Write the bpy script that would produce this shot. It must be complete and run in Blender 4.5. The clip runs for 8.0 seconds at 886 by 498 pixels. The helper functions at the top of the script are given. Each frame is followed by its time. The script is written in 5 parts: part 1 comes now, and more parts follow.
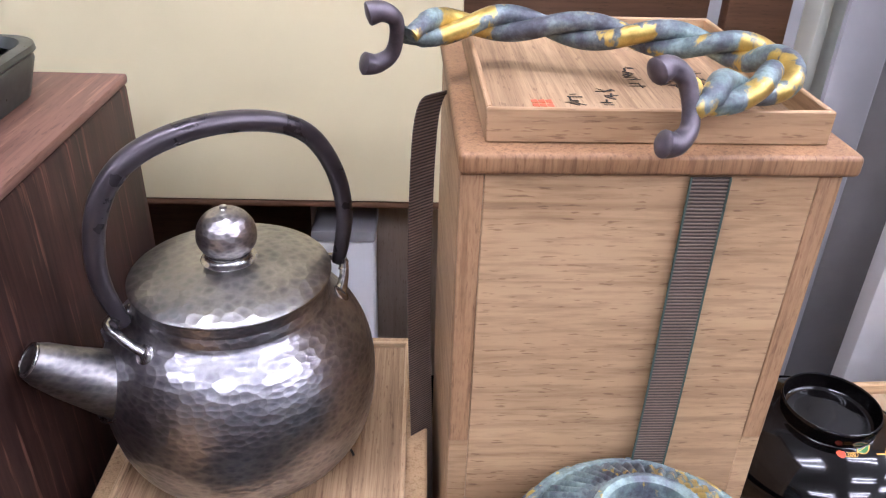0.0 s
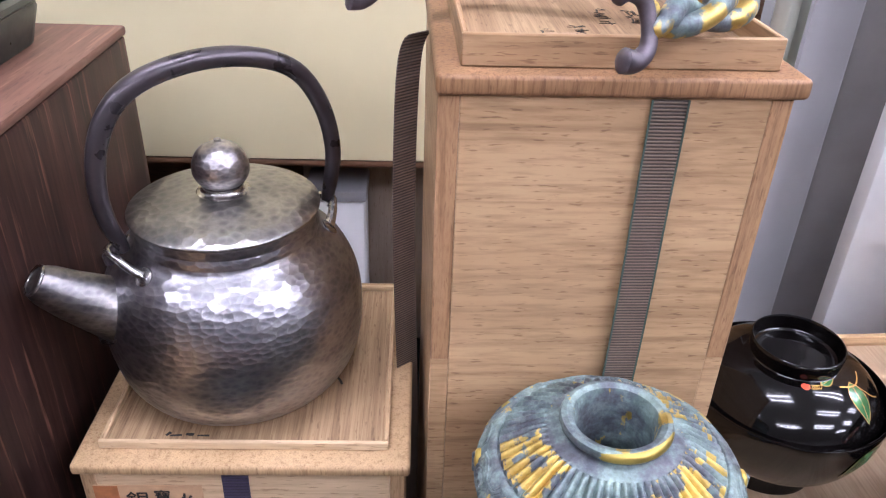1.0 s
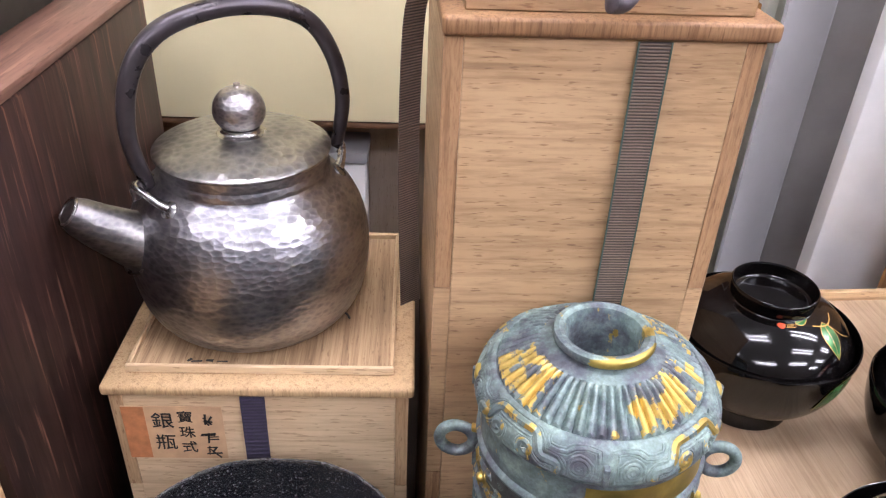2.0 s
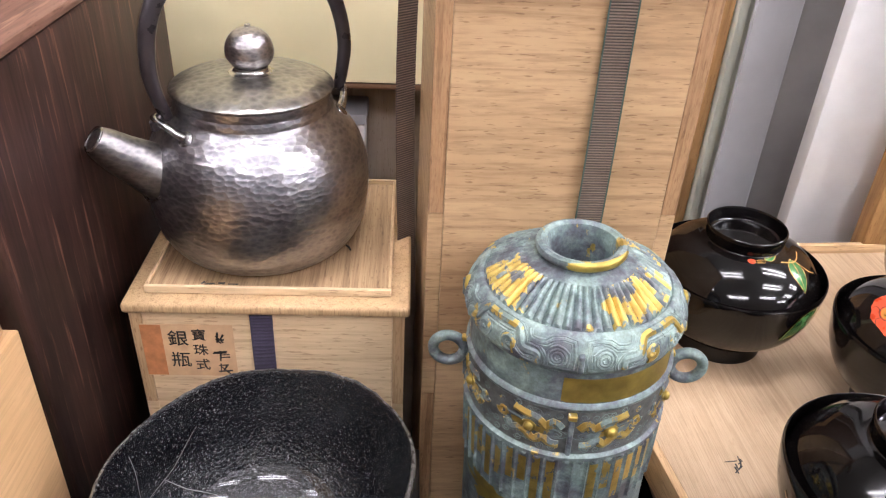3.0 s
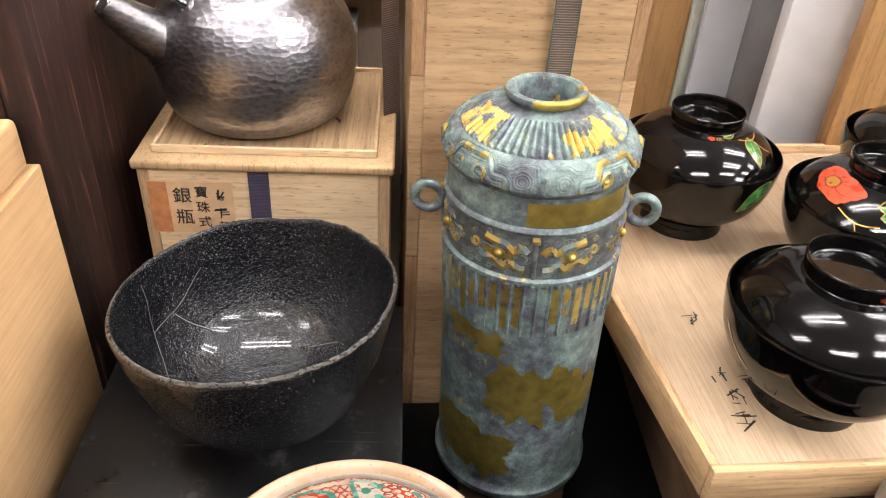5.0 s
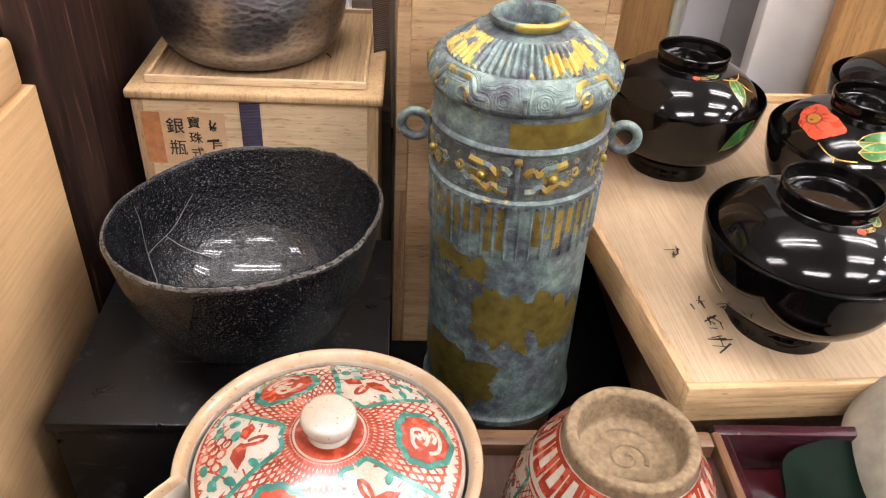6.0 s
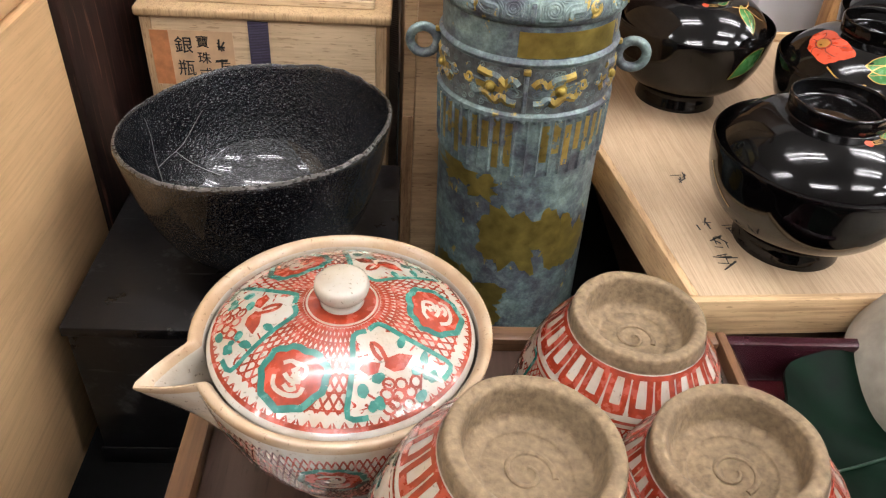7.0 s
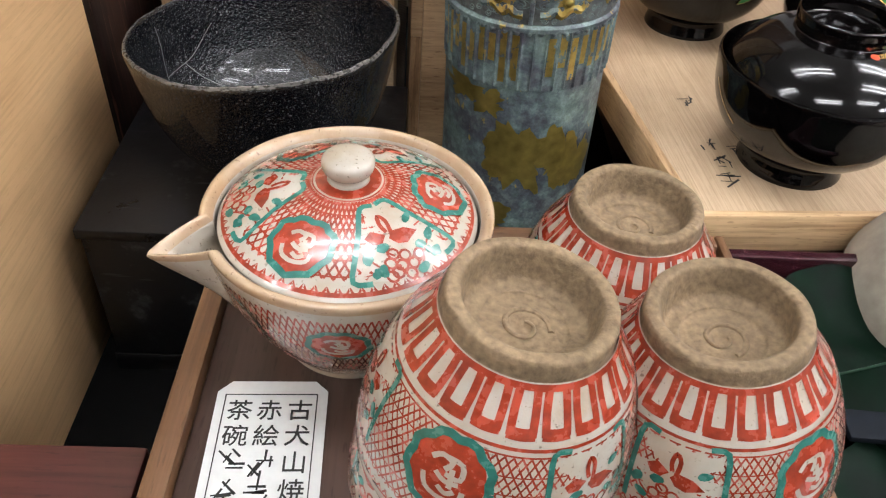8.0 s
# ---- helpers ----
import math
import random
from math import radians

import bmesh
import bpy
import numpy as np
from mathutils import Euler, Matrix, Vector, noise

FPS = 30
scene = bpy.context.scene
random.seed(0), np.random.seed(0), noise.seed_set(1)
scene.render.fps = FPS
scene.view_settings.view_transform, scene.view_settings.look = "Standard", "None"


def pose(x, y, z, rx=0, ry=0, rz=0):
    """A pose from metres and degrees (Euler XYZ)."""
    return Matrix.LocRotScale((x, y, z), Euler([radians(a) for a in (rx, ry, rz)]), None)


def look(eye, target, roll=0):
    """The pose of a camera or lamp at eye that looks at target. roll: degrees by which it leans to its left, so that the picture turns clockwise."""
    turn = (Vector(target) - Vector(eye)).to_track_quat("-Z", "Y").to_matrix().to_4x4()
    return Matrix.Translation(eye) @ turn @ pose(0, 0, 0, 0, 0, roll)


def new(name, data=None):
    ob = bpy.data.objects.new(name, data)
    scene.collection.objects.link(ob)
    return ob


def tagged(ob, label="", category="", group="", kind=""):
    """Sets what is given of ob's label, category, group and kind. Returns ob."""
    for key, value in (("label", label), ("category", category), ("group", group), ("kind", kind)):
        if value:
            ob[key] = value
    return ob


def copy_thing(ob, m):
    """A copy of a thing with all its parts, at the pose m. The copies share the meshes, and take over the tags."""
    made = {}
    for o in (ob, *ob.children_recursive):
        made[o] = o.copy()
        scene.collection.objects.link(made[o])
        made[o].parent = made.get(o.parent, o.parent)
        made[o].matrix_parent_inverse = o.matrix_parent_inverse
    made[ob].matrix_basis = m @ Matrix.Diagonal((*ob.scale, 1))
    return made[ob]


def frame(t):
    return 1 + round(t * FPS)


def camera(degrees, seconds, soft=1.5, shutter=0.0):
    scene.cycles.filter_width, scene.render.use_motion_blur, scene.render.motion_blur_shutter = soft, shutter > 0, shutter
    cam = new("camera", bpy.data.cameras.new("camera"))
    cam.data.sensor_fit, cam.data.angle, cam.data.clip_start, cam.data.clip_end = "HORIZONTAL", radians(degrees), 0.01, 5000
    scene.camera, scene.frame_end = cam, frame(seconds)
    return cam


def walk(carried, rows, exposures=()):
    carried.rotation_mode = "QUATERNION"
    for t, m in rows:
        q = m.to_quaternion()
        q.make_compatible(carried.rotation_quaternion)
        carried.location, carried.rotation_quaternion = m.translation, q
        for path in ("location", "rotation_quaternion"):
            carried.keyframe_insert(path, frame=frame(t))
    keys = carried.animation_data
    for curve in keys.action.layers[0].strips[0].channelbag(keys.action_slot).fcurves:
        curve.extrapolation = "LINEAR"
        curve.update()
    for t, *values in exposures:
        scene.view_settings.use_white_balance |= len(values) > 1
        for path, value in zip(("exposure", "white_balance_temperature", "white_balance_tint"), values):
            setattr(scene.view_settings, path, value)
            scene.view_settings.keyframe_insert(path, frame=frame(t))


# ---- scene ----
cam = camera(60.0, 8.0, soft=1.2)
PATH = [
    (0, (-0.005, 0.05, 0.472), (0.054, 1.776, -0.536), 1.9),
    (0.5, (0.001, 0.034, 0.462), (0.064, 1.757, -0.553), 1.9),
    (1, (0.002, 0.016, 0.457), (0.07, 1.733, -0.567), 2.1),
    (2.5, (-0.006, -0.048, 0.445), (0.089, 1.646, -0.614), 2.9),
    (3, (-0.003, -0.075, 0.437), (0.094, 1.617, -0.624), 3.0),
    (3.5, (0.002, -0.098, 0.427), (0.107, 1.586, -0.647), 3.2),
    (4, (0.003, -0.114, 0.42), (0.111, 1.557, -0.673), 3.3),
    (4.5, (0.002, -0.132, 0.412), (0.113, 1.526, -0.701), 3.3),
    (6, (0.014, -0.179, 0.386), (0.127, 1.434, -0.791), 3.8),
    (6.5, (0.014, -0.192, 0.37), (0.125, 1.403, -0.831), 3.8),
    (7, (0.012, -0.203, 0.36), (0.118, 1.367, -0.874), 4.0),
    (7.5, (0.015, -0.214, 0.352), (0.114, 1.324, -0.922), 4.2),
    (8, (0.014, -0.227, 0.343), (0.104, 1.275, -0.974), 4.5),
]
EXPOSURES = [(0, 0.2, 5700, 22), (1, 0.22, 5750, 22), (2.5, 0.42, 6300, 18), (3, 0.47, 6420, 17), (4.5, 0.57, 6750, 13), (6, 0.37, 6850, 15), (7, 0.17, 6600, 11), (8, 0.06, 6400, 9)]
walk(cam, [(t, look(eye, target, roll)) for t, eye, target, roll in PATH], EXPOSURES)


# ---------- world and lamps ----------
world = bpy.data.worlds.new("shop_air")
scene.world = world
world.use_nodes = True
world.node_tree.nodes["Background"].inputs[0].default_value = (0.9, 0.95, 1.0, 1)
world.node_tree.nodes["Background"].inputs[1].default_value = 0.02
TUBE_GLOW = 58.0

# ---------- helpers ----------
def part(name, bm, material, parent=None, label="", smooth=True, m=None):
    """One mesh object from a bmesh, under its thing."""
    me = bpy.data.meshes.new(name)
    bmesh.ops.recalc_face_normals(bm, faces=bm.faces[:])
    bm.to_mesh(me)
    bm.free()
    if smooth:
        me.polygons.foreach_set("use_smooth", [True] * len(me.polygons))
        me.set_sharp_from_angle(angle=radians(38))
    me.materials.append(material)
    ob = new(name, me)
    if parent:
        ob.parent = parent
    if m is not None:
        ob.matrix_basis = m
    if label:
        ob["label"] = label
    return ob


def thing(name, label, category, m=None, group=""):
    ob = new(name)
    ob.empty_display_size = 0.02
    if m is not None:
        ob.matrix_basis = m
    return tagged(ob, label, category, group)


def setting(name, bm, material, label="", category="", parent=None):
    ob = part(name, bm, material, parent, smooth=True)
    return tagged(ob, label, category, "", "structure")


def block(x0, x1, y0, y1, z0, z1, bevel=0.0, seg=2, bm=None):
    """A box with bevelled edges."""
    b = bmesh.new()
    bmesh.ops.create_cube(b, size=1.0)
    for v in b.verts:
        v.co = Vector((x0 + (v.co.x + 0.5) * (x1 - x0), y0 + (v.co.y + 0.5) * (y1 - y0), z0 + (v.co.z + 0.5) * (z1 - z0)))
    if bevel:
        bmesh.ops.bevel(b, geom=b.edges[:], offset=bevel, segments=seg, profile=0.5, affect="EDGES")
    if bm is None:
        return b
    me = bpy.data.meshes.new("tmp")
    b.to_mesh(me)
    b.free()
    bm.from_mesh(me)
    bpy.data.meshes.remove(me)
    return bm


def smooth_line(pts, n=6):
    """Catmull-Rom through pts."""
    pts = [Vector(p) for p in pts]
    out = []
    for i in range(len(pts) - 1):
        a, b, c, d = pts[max(i - 1, 0)], pts[i], pts[i + 1], pts[min(i + 2, len(pts) - 1)]
        for k in range(n):
            t = k / n
            out.append(0.5 * (2 * b + (c - a) * t + (2 * a - 5 * b + 4 * c - d) * t * t + (3 * b - a - 3 * c + d) * t ** 3))
    out.append(pts[-1])
    return out


def lathe(profile, seg=64, wob=None, n=0, bm=None):
    """A turned body from (radius, height) pairs; wob(angle, r, z) gives a changed (r, z)."""
    if n:
        profile = [(p.x, p.y) for p in smooth_line([(r, z, 0) for r, z in profile], n)]
    bm = bm or bmesh.new()
    rings = []
    for r, z in profile:
        if r < 1e-5:
            rings.append([bm.verts.new((0, 0, z))])
            continue
        ring = []
        for k in range(seg):
            a = 2 * math.pi * k / seg
            rr, zz = wob(a, r, z) if wob else (r, z)
            ring.append(bm.verts.new((rr * math.cos(a), rr * math.sin(a), zz)))
        rings.append(ring)
    for a, b in zip(rings, rings[1:]):
        for k in range(seg):
            j = (k + 1) % seg
            if len(a) == 1 and len(b) == 1:
                continue
            if len(a) == 1:
                bm.faces.new((a[0], b[k], b[j]))
            elif len(b) == 1:
                bm.faces.new((a[k], b[0], a[j]))
            else:
                bm.faces.new((a[k], b[k], b[j], a[j]))
    return bm


def tube(path, radius, seg=12, bm=None, closed=False, flat=1.0, up=(0, 0, 1)):
    """A round or flattened rod along a path; radius may be a function of 0..1."""
    bm = bm or bmesh.new()
    path = [Vector(p) for p in path]
    rings, n, side = [], len(path), None
    for i, p in enumerate(path):
        if closed:
            t = (path[(i + 1) % n] - path[i - 1]).normalized()
        else:
            t = (path[min(i + 1, n - 1)] - path[max(i - 1, 0)]).normalized()
        if side is None:
            side = t.cross(Vector(up))
            if side.length < 1e-3:
                side = t.cross(Vector((1, 0, 0)))
        side = (side - t * side.dot(t)).normalized()
        nrm = side.cross(t)
        r = radius(i / max(n - 1, 1)) if callable(radius) else radius
        rings.append([bm.verts.new(p + (side * math.cos(a) + nrm * math.sin(a) * flat) * r) for a in [2 * math.pi * k / seg for k in range(seg)]])
    pairs = list(zip(rings, rings[1:])) + ([(rings[-1], rings[0])] if closed else [])
    for a, b in pairs:
        for k in range(seg):
            j = (k + 1) % seg
            bm.faces.new((a[k], a[j], b[j], b[k]))
    if not closed:
        for ring, sign in ((rings[0], -1), (rings[-1], 1)):
            c = bm.verts.new(sum((v.co for v in ring), Vector()) / seg)
            for k in range(seg):
                bm.faces.new((ring[k], ring[(k + 1) % seg], c))
    return bm


# ---------- materials ----------
def nodes_of(name):
    m = bpy.data.materials.new(name)
    m.use_nodes = True
    nt = m.node_tree
    return m, nt, nt.nodes["Principled BSDF"]


def add(nt, kind, **kw):
    n = nt.nodes.new(kind)
    for k, v in kw.items():
        n.inputs[k].default_value = v
    return n


def coords(nt, scale=(1, 1, 1), rot=(0, 0, 0), rand=False):
    tc = nt.nodes.new("ShaderNodeTexCoord")
    mp = nt.nodes.new("ShaderNodeMapping")
    mp.inputs["Scale"].default_value = scale
    mp.inputs["Rotation"].default_value = rot
    nt.links.new(tc.outputs["Object"], mp.inputs["Vector"])
    if rand:
        oi = nt.nodes.new("ShaderNodeObjectInfo")
        mu = nt.nodes.new("ShaderNodeMath")
        mu.operation = "MULTIPLY"
        mu.inputs[1].default_value = 7.0
        nt.links.new(oi.outputs["Random"], mu.inputs[0])
        nt.links.new(mu.outputs[0], mp.inputs["Location"])
    return mp.outputs[0]


def noise_tex(nt, vec, scale, detail=4, rough=0.55):
    n = nt.nodes.new("ShaderNodeTexNoise")
    n.inputs["Scale"].default_value, n.inputs["Detail"].default_value, n.inputs["Roughness"].default_value = scale, detail, rough
    nt.links.new(vec, n.inputs["Vector"])
    return n.outputs["Fac"]


def ramp(nt, fac, stops):
    r = nt.nodes.new("ShaderNodeValToRGB")
    els = r.color_ramp.elements
    while len(els) < len(stops):
        els.new(0.5)
    for e, (p, c) in zip(els, stops):
        e.position = p
        e.color = c if len(c) == 4 else (*c, 1)
    nt.links.new(fac, r.inputs[0])
    return r.outputs[0]


def mix(nt, fac, a, b, mode="MIX"):
    n = nt.nodes.new("ShaderNodeMix")
    n.data_type, n.blend_type = "RGBA", mode
    for sock, v in ((n.inputs[0], fac), (n.inputs[6], a), (n.inputs[7], b)):
        if hasattr(v, "is_linked"):
            nt.links.new(v, sock)
        else:
            sock.default_value = v if isinstance(v, float) else (*v, 1)
    return n.outputs[2]


def bump(nt, bsdf, height, strength=0.3, dist=0.001):
    b = nt.nodes.new("ShaderNodeBump")
    b.inputs["Strength"].default_value, b.inputs["Distance"].default_value = strength, dist
    nt.links.new(height, b.inputs["Height"])
    prev = bsdf.inputs["Normal"].links
    if prev:
        nt.links.new(prev[0].from_socket, b.inputs["Normal"])
    nt.links.new(b.outputs[0], bsdf.inputs["Normal"])


def plain(name, color, rough=0.5, metal=0.0, var=0.15, scale=60.0, relief=0.1, dist=0.0005, coat=0.0, spec=0.5):
    """A surface with two scales of mottling and fine relief."""
    m, nt, p = nodes_of(name)
    v = coords(nt, rand=True)
    a = noise_tex(nt, v, scale, 5)
    b = noise_tex(nt, v, scale * 0.12, 3)
    lo = tuple(c * (1 - var) for c in color)
    hi = tuple(min(c * (1 + var), 1) for c in color)
    c1 = ramp(nt, a, [(0.3, lo), (0.7, hi)])
    c2 = ramp(nt, b, [(0.3, tuple(c * (1 - var * 0.7) for c in (1, 1, 1))), (0.7, (1, 1, 1))])
    nt.links.new(mix(nt, 1.0, c1, c2, "MULTIPLY"), p.inputs["Base Color"])
    p.inputs["Roughness"].default_value, p.inputs["Metallic"].default_value = rough, metal
    p.inputs["Specular IOR Level"].default_value = spec
    p.inputs["Coat Weight"].default_value = coat
    p.inputs["Coat Roughness"].default_value = 0.05
    rr = ramp(nt, a, [(0.3, (max(rough - 0.08, 0.02),) * 3), (0.7, (min(rough + 0.08, 1),) * 3)])
    nt.links.new(rr, p.inputs["Roughness"])
    if relief:
        bump(nt, p, a, relief, dist)
    return m


def timber(name, light, dark, axis="x", rings=90.0, rough=0.55, pores=0.5, wave=0.25, big=0.35, stretch=16.0, coat=0.0, lines=0.45, spec=0.4, pale=None, fleck=0.5):
    """Sawn wood with grain lines that run along an axis, pores and slow colour change."""
    m, nt, p = nodes_of(name)
    long = 1.0 / stretch
    sc = {"x": (long, 1, 1), "y": (1, long, 1), "z": (1, 1, long)}[axis]
    v = coords(nt, sc, rand=True)
    fine = noise_tex(nt, v, rings * 7, 4, 0.6)
    grain = noise_tex(nt, v, rings, 3, 0.5)
    slow = noise_tex(nt, v, rings * 0.22, 2, 0.5)
    mid = tuple((a + b) / 2 for a, b in zip(light, dark))
    base = ramp(nt, grain, [(0.32, dark), (0.47, mid), (0.56, light), (0.72, mid)])
    base = mix(nt, wave, light, base)
    base = mix(nt, big, base, ramp(nt, slow, [(0.35, dark), (0.65, light)]))
    base = mix(nt, fleck, base, ramp(nt, fine, [(0.35, (0.55, 0.5, 0.45)), (0.55, (1, 1, 1))]), "MULTIPLY")
    sc2 = {"x": (0.14, 1, 1), "y": (1, 0.14, 1), "z": (1, 1, 0.14)}[axis]
    pv = coords(nt, sc2, rand=True)
    pore = noise_tex(nt, pv, 760, 2, 0.5)
    pm = ramp(nt, pore, [(0.62, (1, 1, 1)), (0.69, (0.38, 0.29, 0.23))])
    base = mix(nt, pores, base, pm, "MULTIPLY")
    stain = noise_tex(nt, coords(nt, rand=True), 14, 5, 0.6)
    base = mix(nt, 0.5, base, ramp(nt, stain, [(0.35, (0.82, 0.78, 0.74)), (0.6, (1, 1, 1))]), "MULTIPLY")
    sc3 = {"x": (0.03, 1, 1), "y": (1, 0.03, 1), "z": (1, 1, 0.03)}[axis]
    streak = noise_tex(nt, coords(nt, sc3, rand=True), rings * 2.6, 3, 0.6)
    base = mix(nt, lines, base, ramp(nt, streak, [(0.36, (0.5, 0.42, 0.36)), (0.48, (1, 1, 1))]), "MULTIPLY")
    if pale:
        ps = noise_tex(nt, coords(nt, {"x": (0.05, 1, 1), "y": (1, 0.05, 1), "z": (1, 1, 0.05)}[axis], rand=True), rings * 3.2, 4, 0.65)
        base = mix(nt, ramp(nt, ps, [(0.57, (0, 0, 0)), (0.70, (0.75, 0.75, 0.75))]), base, pale)
    nt.links.new(base, p.inputs["Base Color"])
    p.inputs["Roughness"].default_value = rough
    p.inputs["Specular IOR Level"].default_value = spec
    p.inputs["Coat Weight"].default_value = coat
    bump(nt, p, grain, 0.25, 0.0006)
    bump(nt, p, fine, 0.15, 0.0003)
    return m


# ---------- painted and raised decoration on turned bodies ----------
class Skin:
    """The outside of a turned body, by angle and by length along its profile."""

    def __init__(self, profile, n=6):
        self.p = [(q.x, q.y) for q in smooth_line([(r, z, 0) for r, z in profile], n)]
        self.l = [0.0]
        for a, b in zip(self.p, self.p[1:]):
            self.l.append(self.l[-1] + math.hypot(b[0] - a[0], b[1] - a[1]))
        self.length = self.l[-1]

    def at(self, s):
        s = min(max(s, 0.0), self.length - 1e-7)
        i = max(k for k in range(len(self.l) - 1) if self.l[k] <= s + 1e-12)
        (r0, z0), (r1, z1) = self.p[i], self.p[i + 1]
        d = max(self.l[i + 1] - self.l[i], 1e-9)
        t = (s - self.l[i]) / d
        return r0 + (r1 - r0) * t, z0 + (z1 - z0) * t, -(z1 - z0) / d, (r1 - r0) / d

    def point(self, th, s, off=0.0):
        r, z, nr, nz = self.at(s)
        r, z = r + nr * off, z + nz * off
        return Vector((r * math.cos(th), r * math.sin(th), z))

    def shift(self, th, s, x, y):
        """The angle and length that lie x metres round and y metres down from a spot."""
        return th + x / max(self.at(s + y)[0], 0.004), s + y


def stroke(bm, skin, pts, w, off=0.00015, close=False):
    """A flat painted line through (angle, length) pairs."""
    n = len(pts)
    rows = []
    for i, (th, s) in enumerate(pts):
        a = pts[(i - 1) % n] if close else pts[max(i - 1, 0)]
        b = pts[(i + 1) % n] if close else pts[min(i + 1, n - 1)]
        r = max(skin.at(s)[0], 0.004)
        dx, dy = (b[0] - a[0]), b[1] - a[1]
        if close:
            dx = (dx + math.pi) % (2 * math.pi) - math.pi
        dx *= r
        d = math.hypot(dx, dy) or 1e-9
        px, py = -dy / d * w / 2, dx / d * w / 2
        rows.append((bm.verts.new(skin.point(th + px / r, s + py, off)), bm.verts.new(skin.point(th - px / r, s - py, off))))
    pairs = list(zip(rows, rows[1:])) + ([(rows[-1], rows[0])] if close else [])
    for a, b in pairs:
        bm.faces.new((a[0], a[1], b[1], b[0]))


def band(bm, skin, s, w, off=0.00015, seg=72):
    stroke(bm, skin, [(2 * math.pi * k / seg, s) for k in range(seg)], w, off, True)


def line(bm, skin, th, s, pts, w, off=0.00015, n=4):
    """A stroke through points in metres round a spot."""
    dense = smooth_line([(x, y, 0) for x, y in pts], n) if n > 1 else [Vector((x, y, 0)) for x, y in pts]
    stroke(bm, skin, [skin.shift(th, s, p.x, p.y) for p in dense], w, off)


def blob(bm, skin, th, s, outline, off=0.00015, rings=4):
    """A filled patch with an outline in metres round a spot."""
    cx = sum(p[0] for p in outline) / len(outline)
    cy = sum(p[1] for p in outline) / len(outline)
    c = bm.verts.new(skin.point(*skin.shift(th, s, cx, cy), off))
    prev = None
    for k in range(1, rings + 1):
        f = k / rings
        ring = [bm.verts.new(skin.point(*skin.shift(th, s, cx + (x - cx) * f, cy + (y - cy) * f), off)) for x, y in outline]
        for i in range(len(ring)):
            j = (i + 1) % len(ring)
            if prev is None:
                bm.faces.new((c, ring[i], ring[j]))
            else:
                bm.faces.new((prev[i], ring[i], ring[j], prev[j]))
        prev = ring


def disc(rx, ry=None, n=20, rough=0.0, turn=0.0, at=(0, 0), seed=0):
    ry = ry or rx
    out = []
    for k in range(n):
        a = 2 * math.pi * k / n
        f = 1 + rough * noise.noise((math.cos(a) * 1.7 + seed, math.sin(a) * 1.7, seed * 3.1)) + rough * 0.5 * noise.noise((math.cos(a) * 5 + seed, math.sin(a) * 5, seed))
        x, y = rx * math.cos(a) * f, ry * math.sin(a) * f
        out.append((at[0] + x * math.cos(turn) - y * math.sin(turn), at[1] + x * math.sin(turn) + y * math.cos(turn)))
    return out


def leaf(length, width, turn=0.0, at=(0, 0), n=8):
    """A pointed leaf that starts at a spot."""
    side = [(length * k / n, width / 2 * math.sin(math.pi * (k / n) ** 0.8)) for k in range(n + 1)]
    pts = side + [(x, -y) for x, y in side[-2:0:-1]]
    return [(at[0] + x * math.cos(turn) - y * math.sin(turn), at[1] + x * math.sin(turn) + y * math.cos(turn)) for x, y in pts]


def ring_pts(r, n=20, at=(0, 0), squash=1.0, wav=0.0, k=8):
    return [(at[0] + r * (1 + wav * math.sin(k * 2 * math.pi * i / n)) * math.cos(2 * math.pi * i / n), at[1] + squash * r * (1 + wav * math.sin(k * 2 * math.pi * i / n)) * math.sin(2 * math.pi * i / n)) for i in range(n + 1)]


def letters(body, size, material, parent, m, name="writing", label="", thick=0.0001):
    """Written characters as a thin mesh."""
    cu = bpy.data.curves.new(name, "FONT")
    cu.body, cu.size, cu.extrude, cu.resolution_u = body, size, thick, 3
    cu.offset = size * 0.004
    tmp = new(name, cu)
    me = bpy.data.meshes.new_from_object(tmp.evaluated_get(bpy.context.evaluated_depsgraph_get()))
    bpy.data.objects.remove(tmp)
    me.materials.clear()
    me.materials.append(material)
    ob = new(name, me)
    ob.parent, ob.matrix_basis = parent, m
    if label:
        ob["label"] = label
    return ob


def flat_bars(bars, z=0.0, t=0.00012, bm=None):
    """Plain brush bars (x, y, length, width, turn) that lie on a flat face."""
    bm = bm or bmesh.new()
    for x, y, ln, w, turn in bars:
        c, s = math.cos(radians(turn)), math.sin(radians(turn))
        vs = []
        for zz in (z, z + t):
            for px, py in ((-ln / 2, -w * 0.35), (ln / 2, -w * 0.5), (ln / 2, w * 0.5), (-ln / 2, w * 0.35)):
                vs.append(bm.verts.new((x + px * c - py * s, y + px * s + py * c, zz)))
        bm.faces.new(vs[4:])
        for k in range(4):
            bm.faces.new((vs[k], vs[(k + 1) % 4], vs[4 + (k + 1) % 4], vs[4 + k]))
    return bm

paulownia_x = timber("paulownia_x", (0.55, 0.37, 0.205), (0.33, 0.195, 0.098), "x", 60, pores=0.62, wave=0.6, big=0.62, stretch=10, lines=0.38)
paulownia_y = timber("paulownia_y", (0.54, 0.36, 0.20), (0.38, 0.235, 0.125), "y", 70)
paulownia_end = timber("paulownia_end", (0.42, 0.25, 0.13), (0.25, 0.135, 0.065), "z", 120, lines=0.6, stretch=6)
kiri_x = timber("kiri_x", (0.72, 0.545, 0.35), (0.54, 0.375, 0.215), "x", 70, wave=0.45, lines=0.25, fleck=0.35)
kiri_y = timber("kiri_y", (0.60, 0.43, 0.25), (0.44, 0.29, 0.16), "y", 110)
